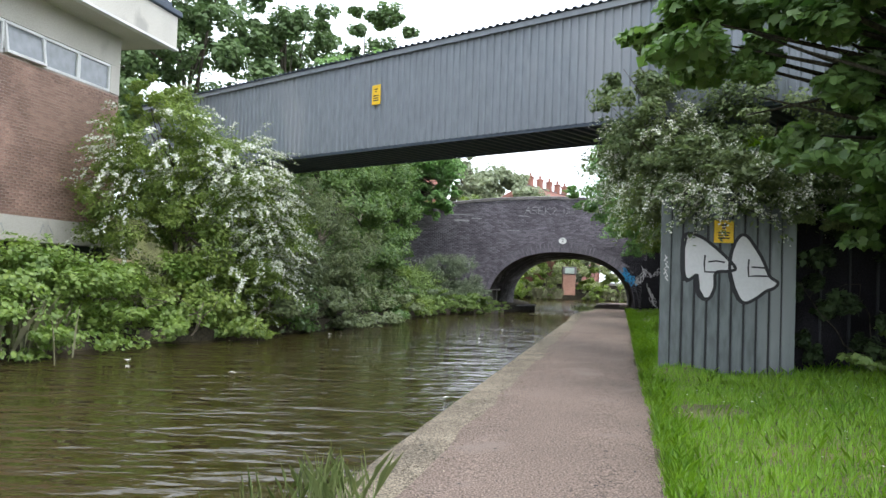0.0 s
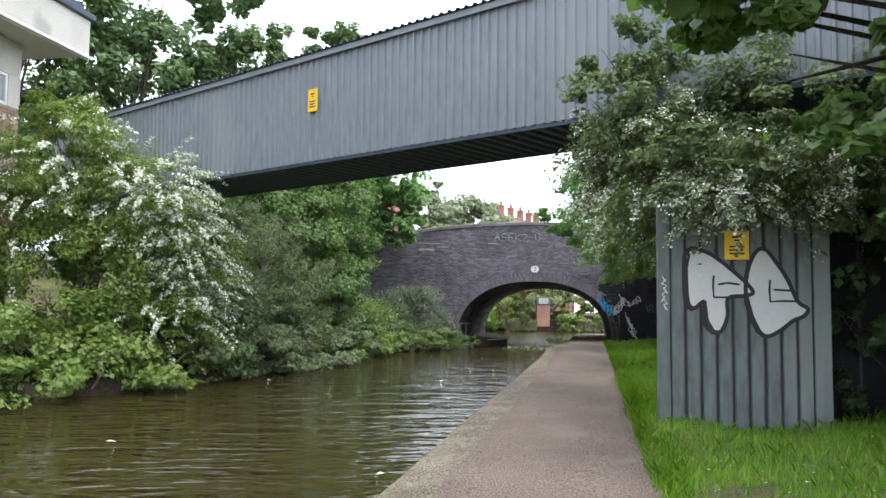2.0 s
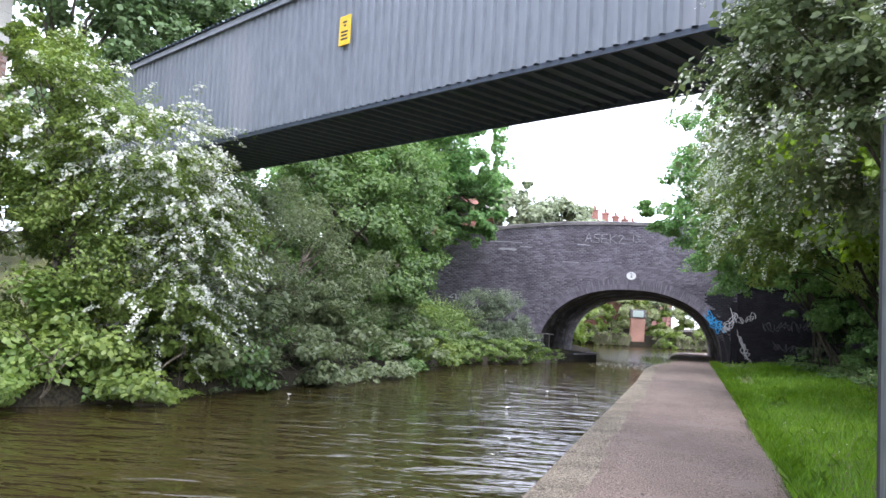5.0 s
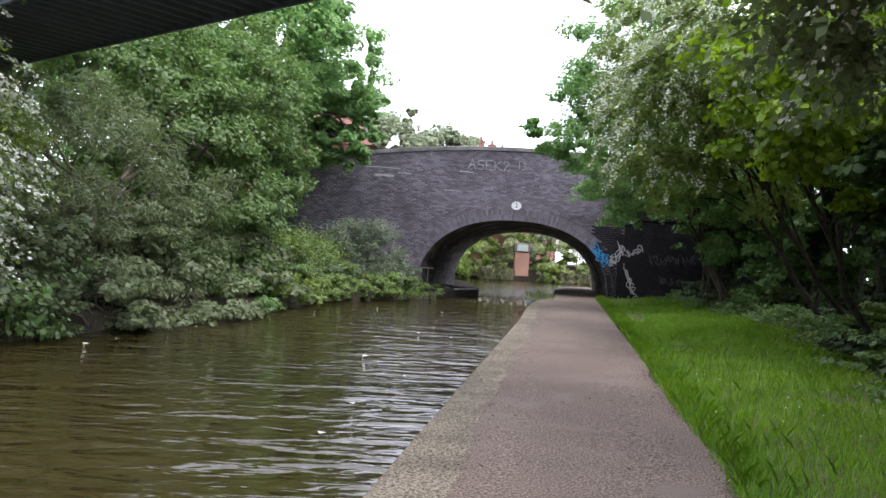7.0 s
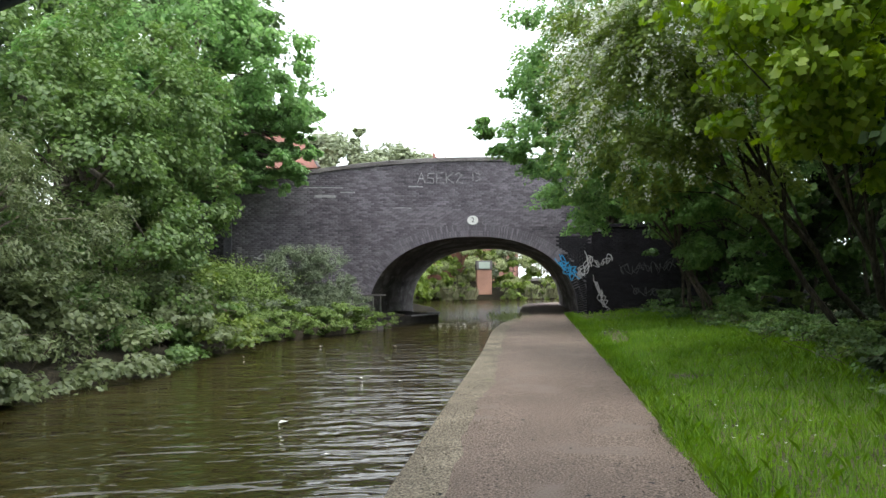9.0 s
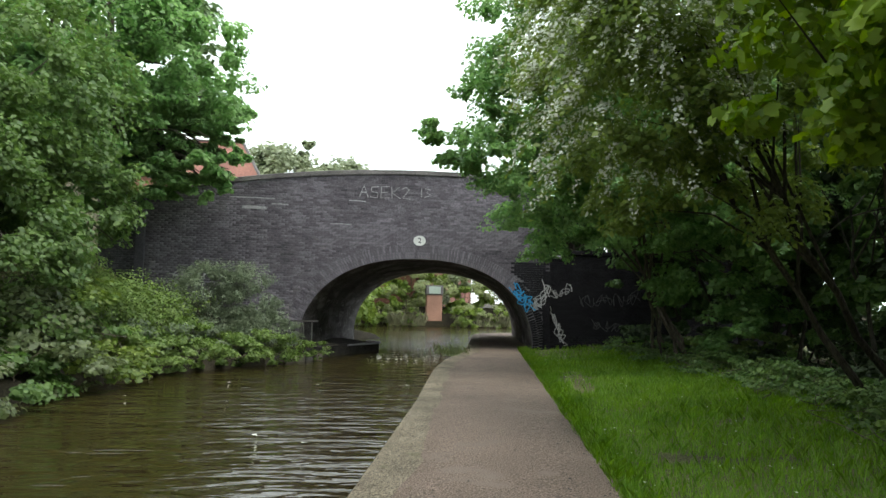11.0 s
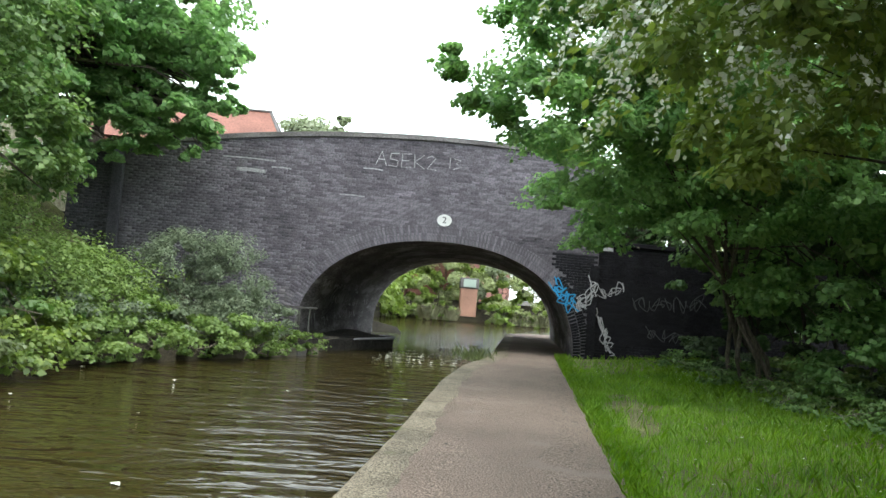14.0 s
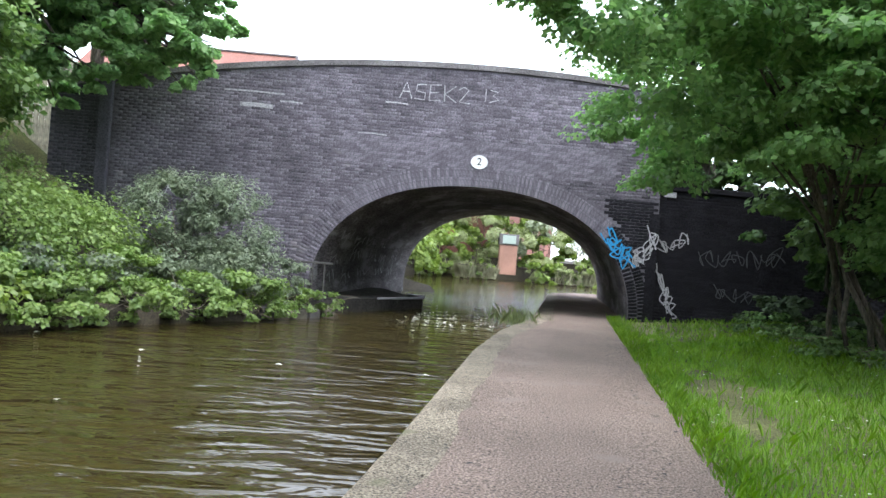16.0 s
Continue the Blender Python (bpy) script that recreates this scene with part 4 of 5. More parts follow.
# ---- houses beyond the bridge ----
def house(label, x0, x1, y0, y1, eave, ridge, chims, wall_mat, turn=0.0):
    h = thing("house", label, "house", (x0, y0, 0), turn=turn)
    w_, d_ = x1 - x0, y1 - y0
    part("wall", box((0, 0, -0.5), (w_, d_, eave)), wall_mat, h)
    bm = bmesh.new()
    for p in [(-0.3, -0.3, eave + 0.003), (w_ + 0.3, -0.3, eave + 0.003), (w_ + 0.3, d_ + 0.3, eave + 0.003), (-0.3, d_ + 0.3, eave + 0.003), (0.2, d_ / 2, ridge), (w_ - 1.2, d_ / 2, ridge)]:
        bm.verts.new(p)
    bm.verts.ensure_lookup_table()
    for fc in ((0, 1, 5, 4), (2, 3, 4, 5), (1, 2, 5), (3, 0, 4), (3, 2, 1, 0)):
        bm.faces.new([bm.verts[i] for i in fc])
    part("roof", bm, M_ROOF, h)
    part("ridge_cap", box((0.1, d_ / 2 - 0.12, ridge - 0.02), (w_ - 1.1, d_ / 2 + 0.12, ridge + 0.1), 0.03), M_COPING, h)
    for side in (-0.3, d_ + 0.3):
        v_, f_ = tube([(w_ - 1.2, d_ / 2, ridge), (w_ + 0.3, side, eave)], [0.1, 0.1], 6)
        child("hip_cap", mesh("hip_cap", v_, f_, M_COPING), h)
    for cx in chims:
        cb = box((cx - 0.25, d_ / 2 - 0.3, ridge - 0.6), (cx + 0.25, d_ / 2 + 0.3, ridge + 0.9), 0.02)
        box_bm(cb, (cx - 0.32, d_ / 2 - 0.37, ridge + 0.905), (cx + 0.32, d_ / 2 + 0.37, ridge + 1.08), 0.02)
        c = part("chimney", cb, M_HOUSE, h)
        for q in (-0.12, 0.12):
            pv_, pf_ = tube([(cx + q, d_ / 2, ridge + 1.085), (cx + q, d_ / 2, ridge + 1.5)], [0.09, 0.075], 8)
            child("chimney_pot", mesh("chimney_pot", pv_, pf_, M_ROOF), c)
    for k in range(int(w_ // 3)):
        wn_ = part("window", box((1 + 3 * k, -0.06, eave - 2.4), (2.2 + 3 * k, 0.02, eave - 0.9), 0.01), M_GLASS, h)
    return h


house("terraced red brick house with a row of chimneys", 10.4, 24.4, 86.3, 94.3, 9.6, 11.9, (2.0, 4.6, 7.2, 9.6, 11.8), M_HOUSE, 60)
house("red brick house with a hipped red tiled roof", -14.0, -1.7, 67.0, 73.4, 8.8, 11.62, (), M_HOUSE)
pillar = thing("brick_pillar", "orange brick pillar with a pale sign board, on the far bank", "pillar", (11.0, 79.0, 0.55))
part("shaft", box((-0.6, -0.4, -0.4), (0.6, 0.4, 1.6), 0.02), M_ORANGE, pillar)
part("cap", box((-0.66, -0.46, 1.605), (0.66, 0.46, 2.35), 0.03), M_COPING, pillar)
part("sign_board", box((-0.45, -0.5, 1.7), (0.45, -0.462, 2.25), 0.01), M_FAR_SIGN, pillar)

# ---- plants ----
def blobs_of(size, dense, *ells):
    return [(*e, int(dense * ((e[3] + e[4] + e[5]) / 3 / size) ** 2)) for e in ells]


# far bank
plant("hawthorn", "hawthorn in full white blossom leaning over the water beside the building", "tree", (-7.6, 21.6, 0.5), (-7.2, 22.0, 3.4),
      blobs_of(0.085, 46, (-8.7, 21.3, 3.3, 1.2, 1.2, 1.5), (-8.0, 21.4, 4.7, 1.5, 1.5, 1.5), (-6.8, 22.2, 3.7, 1.9, 1.7, 1.6), (-5.7, 22.7, 2.3, 1.5, 1.5, 1.4), (-7.6, 21.4, 2.3, 1.8, 1.5, 1.6), (-8.3, 21.8, 5.9, 0.8, 0.8, 0.8), (-6.4, 22.2, 1.0, 1.6, 1.4, 1.0)),
      0.085, RHOMB, L_HAW, 21, 0.13, 3, [(-5.3, 22.5, 2.2, 0.8, 0.9, 1.2, 95), (-5.7, 22.3, 3.3, 1.1, 1.1, 1.0, 150), (-6.3, 22.1, 4.1, 1.6, 1.5, 1.3, 150), (-5.8, 22.2, 1.5, 1.3, 1.2, 0.9, 70), (-7.9, 21.3, 4.8, 1.5, 1.5, 1.5, 60), (-8.8, 21.0, 3.4, 0.9, 1.0, 1.4, 36)], bsize=0.066, shoot=0.85)
plant("willow_bush", "grey-green sallow bush drooping to the waterline", "bush", (-5.6, 27.8, 0.2), (-5.4, 28, 2.6),
      blobs_of(0.12, 48, (-5.2, 27.3, 2.6, 1.9, 2.0, 2.2), (-4.6, 29.8, 2.3, 1.7, 2.0, 2.0), (-5.9, 25.8, 2.6, 1.6, 1.7, 2.0), (-4.8, 27.4, 0.9, 1.6, 2.2, 1.1), (-4.0, 30.5, 0.8, 1.3, 1.7, 1.0)),
      0.12, LONG, L_GREY, 22, 0.12, 5, bark=M_TWIG, each=9)
plant("bank_tree", "dense dark green tree rising from the far bank", "tree", (-5.4, 34, 0.6), (-5.0, 34, 4.5),
      blobs_of(0.12, 46, (-5.0, 32.8, 4.4, 2.1, 2.3, 2.4), (-4.6, 35.5, 6.2, 2.3, 2.4, 2.5), (-3.7, 33.5, 2.3, 1.6, 2.2, 1.8), (-3.2, 36.2, 3.2, 1.5, 1.8, 2.0), (-6.5, 32, 6.0, 2.0, 2.0, 2.2), (-3.4, 34.0, 0.7, 1.2, 2.5, 0.9)),
      0.12, BROAD, L_BANK, 23, 0.2)
plant("sycamore", "tall sycamore hanging its boughs over the end of the brick bridge", "tree", (-6.5, 41.5, 3.2), (-5.5, 41.3, 8.0),
      blobs_of(0.16, 68, (-1.4, 41.8, 7.2, 1.3, 1.1, 1.2), (-2.0, 42.0, 5.8, 1.4, 1.0, 1.1), (-1.3, 42.3, 5.3, 1.0, 0.8, 0.8), (-0.8, 42.0, 6.7, 1.0, 0.9, 1.0), (-2.6, 41.8, 4.9, 1.3, 1.0, 0.8), (-4.3, 41.6, 5.6, 1.6, 1.2, 1.2), (-1.7, 41.4, 8.5, 1.9, 1.7, 2.0), (-4.6, 40.3, 9.8, 2.8, 2.6, 3.0), (-1.6, 41.5, 6.3, 1.3, 1.2, 1.2), (-3.2, 41.0, 8.0, 2.0, 1.8, 2.0), (-3.0, 41.6, 5.4, 1.3, 1.0, 0.9), (-3.9, 40.0, 6.9, 1.8, 1.8, 1.8), (-6.8, 39.5, 7.2, 2.2, 2.2, 2.4), (-5.0, 38.5, 5.0, 1.6, 1.6, 1.6), (-4.2, 41.9, 6.6, 1.8, 1.0, 1.3), (-3.2, 42.6, 5.2, 1.6, 0.8, 0.9), (-4.6, 42.8, 4.6, 1.2, 0.7, 0.8), (-1.5, 41.7, 5.9, 1.0, 0.8, 0.8), (-1.1, 42.1, 5.0, 0.7, 0.6, 0.6), (-2.6, 42.4, 6.6, 1.3, 0.9, 1.0), (-0.5, 42.0, 5.9, 0.75, 0.6, 0.7)),
      0.16, BROAD, L_SYC, 24, 0.25)
plant("buddleia", "silvery green buddleia growing from the foot of the bridge", "bush", (-0.2, 41.3, 0.3), (-0.1, 41.2, 1.2),
      blobs_of(0.1, 130, (-0.9, 41.2, 1.5, 0.95, 0.8, 1.1), (0.35, 41.4, 1.55, 0.85, 0.8, 1.1), (-0.2, 41.2, 0.6, 1.5, 0.8, 0.6), (1.2, 42.6, 0.5, 0.6, 0.5, 0.5)),
      0.1, LONG, L_BUDD, 25, 0.05, 5, bark=M_TWIG, each=4, clump=0.3)
for i, (x, y, z, r, mat_, s) in enumerate([(-10.4, 12.5, 0.5, 1.5, L_BRAMBLE, 0.11), (-9.6, 15.0, 0.55, 1.5, L_BRAMBLE, 0.11), (-9.0, 17.5, 0.6, 1.4, L_BRAMBLE, 0.11), (-8.2, 19.5, 0.55, 1.3, L_BRAMBLE, 0.11),
                                           (-6.9, 20.9, 0.3, 1.2, L_HAW, 0.1), (-5.6, 24.0, 0.3, 1.2, L_DARK, 0.11), (-3.3, 38.0, 0.9, 1.5, L_NETTLE, 0.075), (-2.2, 39.3, 0.8, 1.3, L_NETTLE, 0.075), (-3.4, 41.2, 1.2, 1.2, L_NETTLE, 0.075), (-5.0, 41.6, 2.3, 1.0, L_NETTLE, 0.075), (-1.9, 42.0, 0.5, 0.9, L_NETTLE, 0.075), (-5.0, 38.0, 2.4, 1.6, L_NETTLE, 0.075), (-2.6, 36.0, 0.5, 1.0, L_DARK, 0.12), (-10.8, 9.5, 0.5, 1.5, L_BRAMBLE, 0.11), (-7.0, 30.5, 2.2, 1.9, L_DARK, 0.13)]):
    plant("bramble_bush", "tangled light green brambles and nettles spilling over the bank", "bush", (x - 0.3, y, left_rise(x - 0.3, y) if x - 0.2 * y < bank(y) + 0.3 else 0.0), (x, y, z + 0.2),
          blobs_of(s, 42, (x, y, z, r, r * 1.15, r * 0.75)), s, BROAD, mat_, 40 + i, 0.03, 3, bark=M_TWIG, group="brambles on the far bank", clump=0.36)
for i, y in enumerate([11.0, 13.0, 14.8, 16.5, 18.2, 19.8, 21.5, 23.5, 25.5, 27.5, 29.5, 31.5, 33.5, 35.5]):
    x = bank(y) + 0.2 * y + 0.05
    mat_ = (L_HAW, L_GREY, L_DARK, L_BRAMBLE)[(i * 3 + 1) % 4] if y > 30 else (L_BRAMBLE if y < 20 else (L_HAW, L_GREY)[i % 2 if y < 25 else 1])
    plant("waterline_shrub", "leafy shrub trailing over the edge of the water", "bush", (x - 0.5, y, 0.0), (x - 0.3, y, 0.7),
          blobs_of(0.115, 44, (x - 0.0, y, 0.05, 0.75, 1.4, 0.55), (x - 0.9, y, 0.9, 0.9, 1.3, 0.8)), 0.115, BROAD, mat_, 200 + i, 0.03, 3, bark=M_TWIG, group="shrubs at the waterline", clump=0.38)
for i, (x, y, z, r) in enumerate([(-15, 44, 12, 4.2), (-10.5, 47, 12.5, 4.0), (-6.0, 50, 12.0, 3.6), (-19, 40, 12, 4.5)]):
    plant("tall_tree", "tall broadleaf tree with sky showing through its crown", "tree", (x, y, 0.8), (x, y, 11),
          blobs_of(0.29, 60, (x, y, z, r, r, r * 1.1), (x - 1, y - 1, z - 4.5, r * 0.8, r * 0.8, r * 0.7), (x + 0.8, y, z + 4, r * 0.7, r * 0.7, r * 0.7)), 0.29, BROAD, L_TALL, 60 + i, 0.3, group="tall trees behind the footbridge", each=6)
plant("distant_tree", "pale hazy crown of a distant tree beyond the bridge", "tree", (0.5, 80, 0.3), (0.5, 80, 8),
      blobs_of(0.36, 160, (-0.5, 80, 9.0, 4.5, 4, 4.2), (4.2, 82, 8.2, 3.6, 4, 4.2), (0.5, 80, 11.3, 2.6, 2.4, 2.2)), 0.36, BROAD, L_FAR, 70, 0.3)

# beyond the arch
beyond = [(2.0, 64.5, 1.4, 2.0, L_LIME2), (2.2, 69, 2.2, 2.6, L_LIME2), (3.6, 74.5, 2.4, 2.6, L_LIME2), (0.0, 68, 5.0, 3.2, L_HAW), (3.4, 78, 5.0, 3.4, L_LIME2)]
beyond += [(6.4 + 2.5 * i, 80.6 + 0.5 * (i % 2), 1.9 + 0.5 * (i % 3), 1.7 + 0.3 * (i % 2), (L_LIME2, L_PALE, L_HAW, L_PALE)[i % 4]) for i in range(10) if i != 2]
beyond += [(5.6 + 1.5 * i, 79.0 + 0.2 * (i % 3), 0.5 + 0.15 * (i % 2), 0.8, (L_LIME2, L_PALE)[i % 2]) for i in range(15) if i not in (3, 4)]
beyond += [(3.4 + 1.15 * i, 78.25 + 0.15 * (i % 2), 0.2 + 0.1 * (i % 3), 0.75, (L_LIME2, L_PALE, L_HAW)[i % 3]) for i in range(22) if i not in (6, 7)]
beyond += [(4.0 + 2.6 * i, 83.0, 1.8, 2.0, (L_LIME2, L_PALE)[i % 2]) for i in range(10)]
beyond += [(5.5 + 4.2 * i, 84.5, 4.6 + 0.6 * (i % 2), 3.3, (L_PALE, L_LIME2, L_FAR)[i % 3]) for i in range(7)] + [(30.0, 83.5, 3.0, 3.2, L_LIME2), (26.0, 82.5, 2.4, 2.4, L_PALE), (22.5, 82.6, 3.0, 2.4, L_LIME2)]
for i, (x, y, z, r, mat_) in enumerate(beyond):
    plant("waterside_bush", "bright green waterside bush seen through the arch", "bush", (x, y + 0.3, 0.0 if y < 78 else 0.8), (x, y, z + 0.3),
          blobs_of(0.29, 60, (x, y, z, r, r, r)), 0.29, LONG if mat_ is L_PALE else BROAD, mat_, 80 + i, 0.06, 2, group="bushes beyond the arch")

# towpath side
# crown lobes below y = 7 are out of view, added to shade the grass
plant("overhanging_lime", "broad-leaved young tree hanging over the grass from above", "tree", (8.0, 9.0, 0.3), (7.0, 9.5, 3.6),
      blobs_of(0.17, 48, (5.8, 6.4, 5.4, 2.0, 2.2, 1.2), (5.6, 9.0, 4.4, 1.6, 1.7, 1.4), (4.2, 9.6, 4.9, 1.5, 1.4, 1.0), (6.6, 8.0, 3.4, 1.3, 1.6, 1.2), (3.3, 10.4, 4.9, 0.9, 0.8, 0.6), (6.8, 10.6, 4.2, 1.6, 1.5, 1.7), (8.2, 11.6, 4.6, 1.8, 1.8, 1.4), (7.4, 12.6, 3.6, 1.4, 1.3, 1.2), (4.3, 10.6, 4.3, 1.3, 1.2, 0.9), (5.4, 10.3, 3.7, 1.3, 1.2, 0.9), (6.6, 9.6, 5.6, 2.0, 2.0, 1.4), (8.6, 9.6, 6.0, 2.4, 2.2, 1.6), (6.3, 11.4, 2.8, 1.0, 0.8, 0.7), (3.6, 9.4, 5.7, 1.4, 1.5, 0.7), (6.0, 3.0, 5.6, 2.4, 2.2, 1.1), (8.6, 5.4, 5.6, 2.4, 2.4, 1.4), (4.6, 1.2, 6.2, 2.0, 2.2, 0.9)),
      0.17, LOBED, L_DARK, 101, 0.16, bark=M_SHADED_BARK, each=5)
plant("hawthorn", "hawthorn hung with white blossom leaning over the steel screen", "tree", (5.6, 15.6, 0.3), (5.2, 15.4, 3.2),
      blobs_of(0.09, 52, (4.7, 15.2, 3.9, 1.5, 1.5, 1.5), (3.7, 14.9, 3.9, 1.0, 1.0, 1.1), (3.9, 13.8, 3.6, 0.8, 0.6, 0.7), (3.3, 14.6, 4.9, 0.8, 0.8, 0.9), (5.8, 14.6, 4.2, 1.6, 1.6, 1.6)),
      0.09, RHOMB, L_SAGE, 102, 0.12, 2, [(4.5, 15.0, 3.7, 1.5, 1.5, 1.4, 90), (3.6, 14.6, 3.9, 1.0, 1.0, 1.1, 80)], bsize=0.036, shoot=0.5, droop=0.8)
plant("hawthorn", "slender hawthorn hanging blossom in front of the steel screen", "tree", (6.3, 14.0, 0.3), (6.0, 13.6, 3.0),
      blobs_of(0.09, 52, (4.1, 12.7, 2.95, 0.9, 0.35, 0.45), (4.8, 12.6, 2.95, 0.9, 0.4, 0.45), (4.5, 12.7, 3.4, 1.3, 0.45, 0.6), (5.4, 12.5, 3.0, 0.9, 0.5, 0.55), (5.6, 12.6, 3.6, 1.2, 0.7, 0.9)),
      0.09, RHOMB, L_SAGE, 106, 0.04, 1, [(4.4, 12.7, 2.95, 1.2, 0.4, 0.42, 75), (5.5, 12.6, 3.3, 0.9, 0.5, 0.6, 45)], bsize=0.036, shoot=0.4, droop=0.8, each=2, bark=M_SHADED_BARK)
plant("lime_sapling", "young lime with fresh yellow-green leaves beside the grass", "tree", (9.4, 24.0, 0.25), (8.0, 23.6, 3.2),
      blobs_of(0.13, 44, (6.6, 22.6, 4.1, 0.8, 0.8, 0.7), (7.5, 22.6, 4.3, 1.1, 1.1, 1.0), (7.2, 23.4, 3.4, 0.7, 0.8, 0.6), (8.2, 22.5, 3.3, 0.9, 1.0, 0.7), (7.4, 23.0, 5.4, 1.2, 1.2, 0.9)), 0.13, LOBED, L_LIME, 103, 0.07, each=3, bark=M_SHADED_BARK, clump=0.42, up=0.35)
plant("hawthorn", "tall hawthorn with drooping white blossom among dark trees", "tree", (10.4, 27.0, 0.25), (8.4, 26.9, 3.6),
      blobs_of(0.1, 40, (6.7, 26.8, 4.6, 1.4, 1.7, 1.7), (7.4, 25.6, 5.5, 1.7, 1.7, 1.8), (6.8, 27.6, 6.2, 1.5, 1.6, 1.4), (6.9, 26.5, 3.1, 0.75, 0.9, 0.75), (8.4, 26.4, 4.2, 1.4, 1.6, 1.6)),
      0.1, RHOMB, L_HAW, 104, 0.1, 2, bark=M_SHADED_BARK, blossom=[(6.5, 26.6, 4.7, 1.4, 1.8, 1.7, 190), (7.1, 25.5, 5.6, 1.7, 1.8, 1.7, 210), (6.7, 27.4, 6.2, 1.5, 1.6, 1.4, 110)], bsize=0.05, shoot=0.6, droop=0.8)
plant("field_maple", "spreading green maple reaching over the towpath in front of the bridge", "tree", (11.8, 37.2, 0.2), (10.6, 36.6, 4.4),
      blobs_of(0.104, 44, (6.9, 34.0, 5.4, 1.8, 1.8, 1.6), (9.4, 33.6, 3.9, 1.7, 1.6, 1.0), (11.8, 40.6, 4.8, 2.0, 1.8, 1.2), (14.0, 41.3, 4.6, 2.0, 1.6, 1.4), (11.2, 33.5, 4.6, 1.9, 1.8, 1.5), (8.6, 35.4, 5.0, 2.2, 2.2, 1.9), (7.8, 34.4, 7.4, 2.0, 2.2, 2.0), (10.0, 34.5, 6.6, 2.4, 2.4, 2.4), (8.8, 37.6, 4.2, 1.8, 1.8, 1.3), (5.7, 33.4, 5.2, 1.0, 0.9, 0.7), (11.6, 37.5, 5.0, 2.2, 2.2, 2.0), (11.8, 34.8, 2.5, 1.5, 1.5, 1.2), (12.4, 33.6, 1.0, 1.2, 1.5, 0.8)),
      0.104, BROAD, L_MAPLE, 105, 0.08, 6)
for i, y in enumerate([11.5, 18.0, 21.0, 24.0, 27.5, 31.0, 34.5, 38.0, 41.5]):
    u_ = float(np.interp(y, [11, 16, 20, 25, 29, 33, 40], [5.0, 4.6, 4.6, 5.6, 6.2, 6.0, 4.9]))
    x = 0.2 * y + u_ + 0.8
    h_ = 4.8 + 0.9 * math.sin(i * 2.1)
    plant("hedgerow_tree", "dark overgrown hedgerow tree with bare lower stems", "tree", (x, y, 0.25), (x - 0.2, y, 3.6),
          blobs_of(0.185, 40, (x + 0.2, y, h_, 2.1, 2.2, 2.2), (x - 0.5, y + 0.6, h_ - 1.2, 1.5, 1.8, 0.9), (x + 2.2, y, 2.2, 1.2, 2.2, 2.2), (x + 0.4, y - 0.5, h_ + 2.4, 1.9, 2.0, 1.6), (x - 1.0, y - 0.8, h_ + 0.4, 1.3, 1.8, 1.0)), 0.185, BROAD, L_SHADE if y < 30 else L_DARK, 110 + i, 0.09, 4, group="hedgerow trees", each=3, bark=M_SHADED_BARK)
    # near-black leaf mass added to stand in for shade inside the hedge
    plant("shade_thicket", "black-green leaf mass standing in for deep shade inside the hedge", "thicket", (x + 1.0, y, 0.25), (x + 1.0, y, 2.0),
          blobs_of(0.16, 46, (x + 0.3, y, 1.2, 0.6, 2.1, 1.5), (x + 0.2, y + 1.0, 2.9, 0.7, 2.1, 1.2), (x - 0.2, y + 0.6, 0.35, 0.8, 2.1, 0.4)), 0.16, BROAD, L_IVY_SHADE if y < 33 else L_SHADE, 310 + i, 0.05, 3, group="ivy thickets", each=3, bark=M_SHADED_BARK)
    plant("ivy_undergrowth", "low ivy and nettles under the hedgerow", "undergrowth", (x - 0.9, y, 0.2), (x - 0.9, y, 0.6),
          blobs_of(0.12, 36, (x - 1.5, y, 0.3, 0.7, 1.9, 0.4), (x - 0.7, y + 0.8, 0.5, 0.8, 1.9, 0.6)), 0.12, BROAD, L_IVY_SHADE if i % 3 else L_NETTLE, 130 + i, 0.02, 2, bark=M_TWIG, group="hedge undergrowth")
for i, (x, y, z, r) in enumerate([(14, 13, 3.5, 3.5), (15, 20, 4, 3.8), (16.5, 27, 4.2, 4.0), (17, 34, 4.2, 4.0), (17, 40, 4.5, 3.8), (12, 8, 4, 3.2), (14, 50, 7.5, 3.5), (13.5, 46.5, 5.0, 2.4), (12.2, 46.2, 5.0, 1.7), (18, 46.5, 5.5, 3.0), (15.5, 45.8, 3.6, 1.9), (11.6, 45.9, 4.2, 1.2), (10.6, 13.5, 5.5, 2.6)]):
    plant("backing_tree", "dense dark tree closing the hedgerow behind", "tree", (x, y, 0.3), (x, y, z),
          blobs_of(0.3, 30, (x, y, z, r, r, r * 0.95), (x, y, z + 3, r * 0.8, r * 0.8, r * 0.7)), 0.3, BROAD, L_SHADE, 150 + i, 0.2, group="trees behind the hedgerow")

# near-black leaves added over the sheets so the shaded gap stays dark
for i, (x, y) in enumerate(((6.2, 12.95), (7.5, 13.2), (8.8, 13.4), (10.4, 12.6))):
    plant("shade_thicket", "black-green leaves added to deepen the shade beside the steel screen", "thicket", (x, y, 0.3), (x, y, 1.6),
          blobs_of(0.13, 34, (x, y, 1.1, 0.75, 0.3, 1.1), (x + 0.2, y, 2.4, 0.8, 0.35, 0.8)), 0.13, BROAD, L_IVY_SHADE, 340 + i, 0.02, 2, bark=M_SHADED_BARK, group="ivy thickets", each=1)

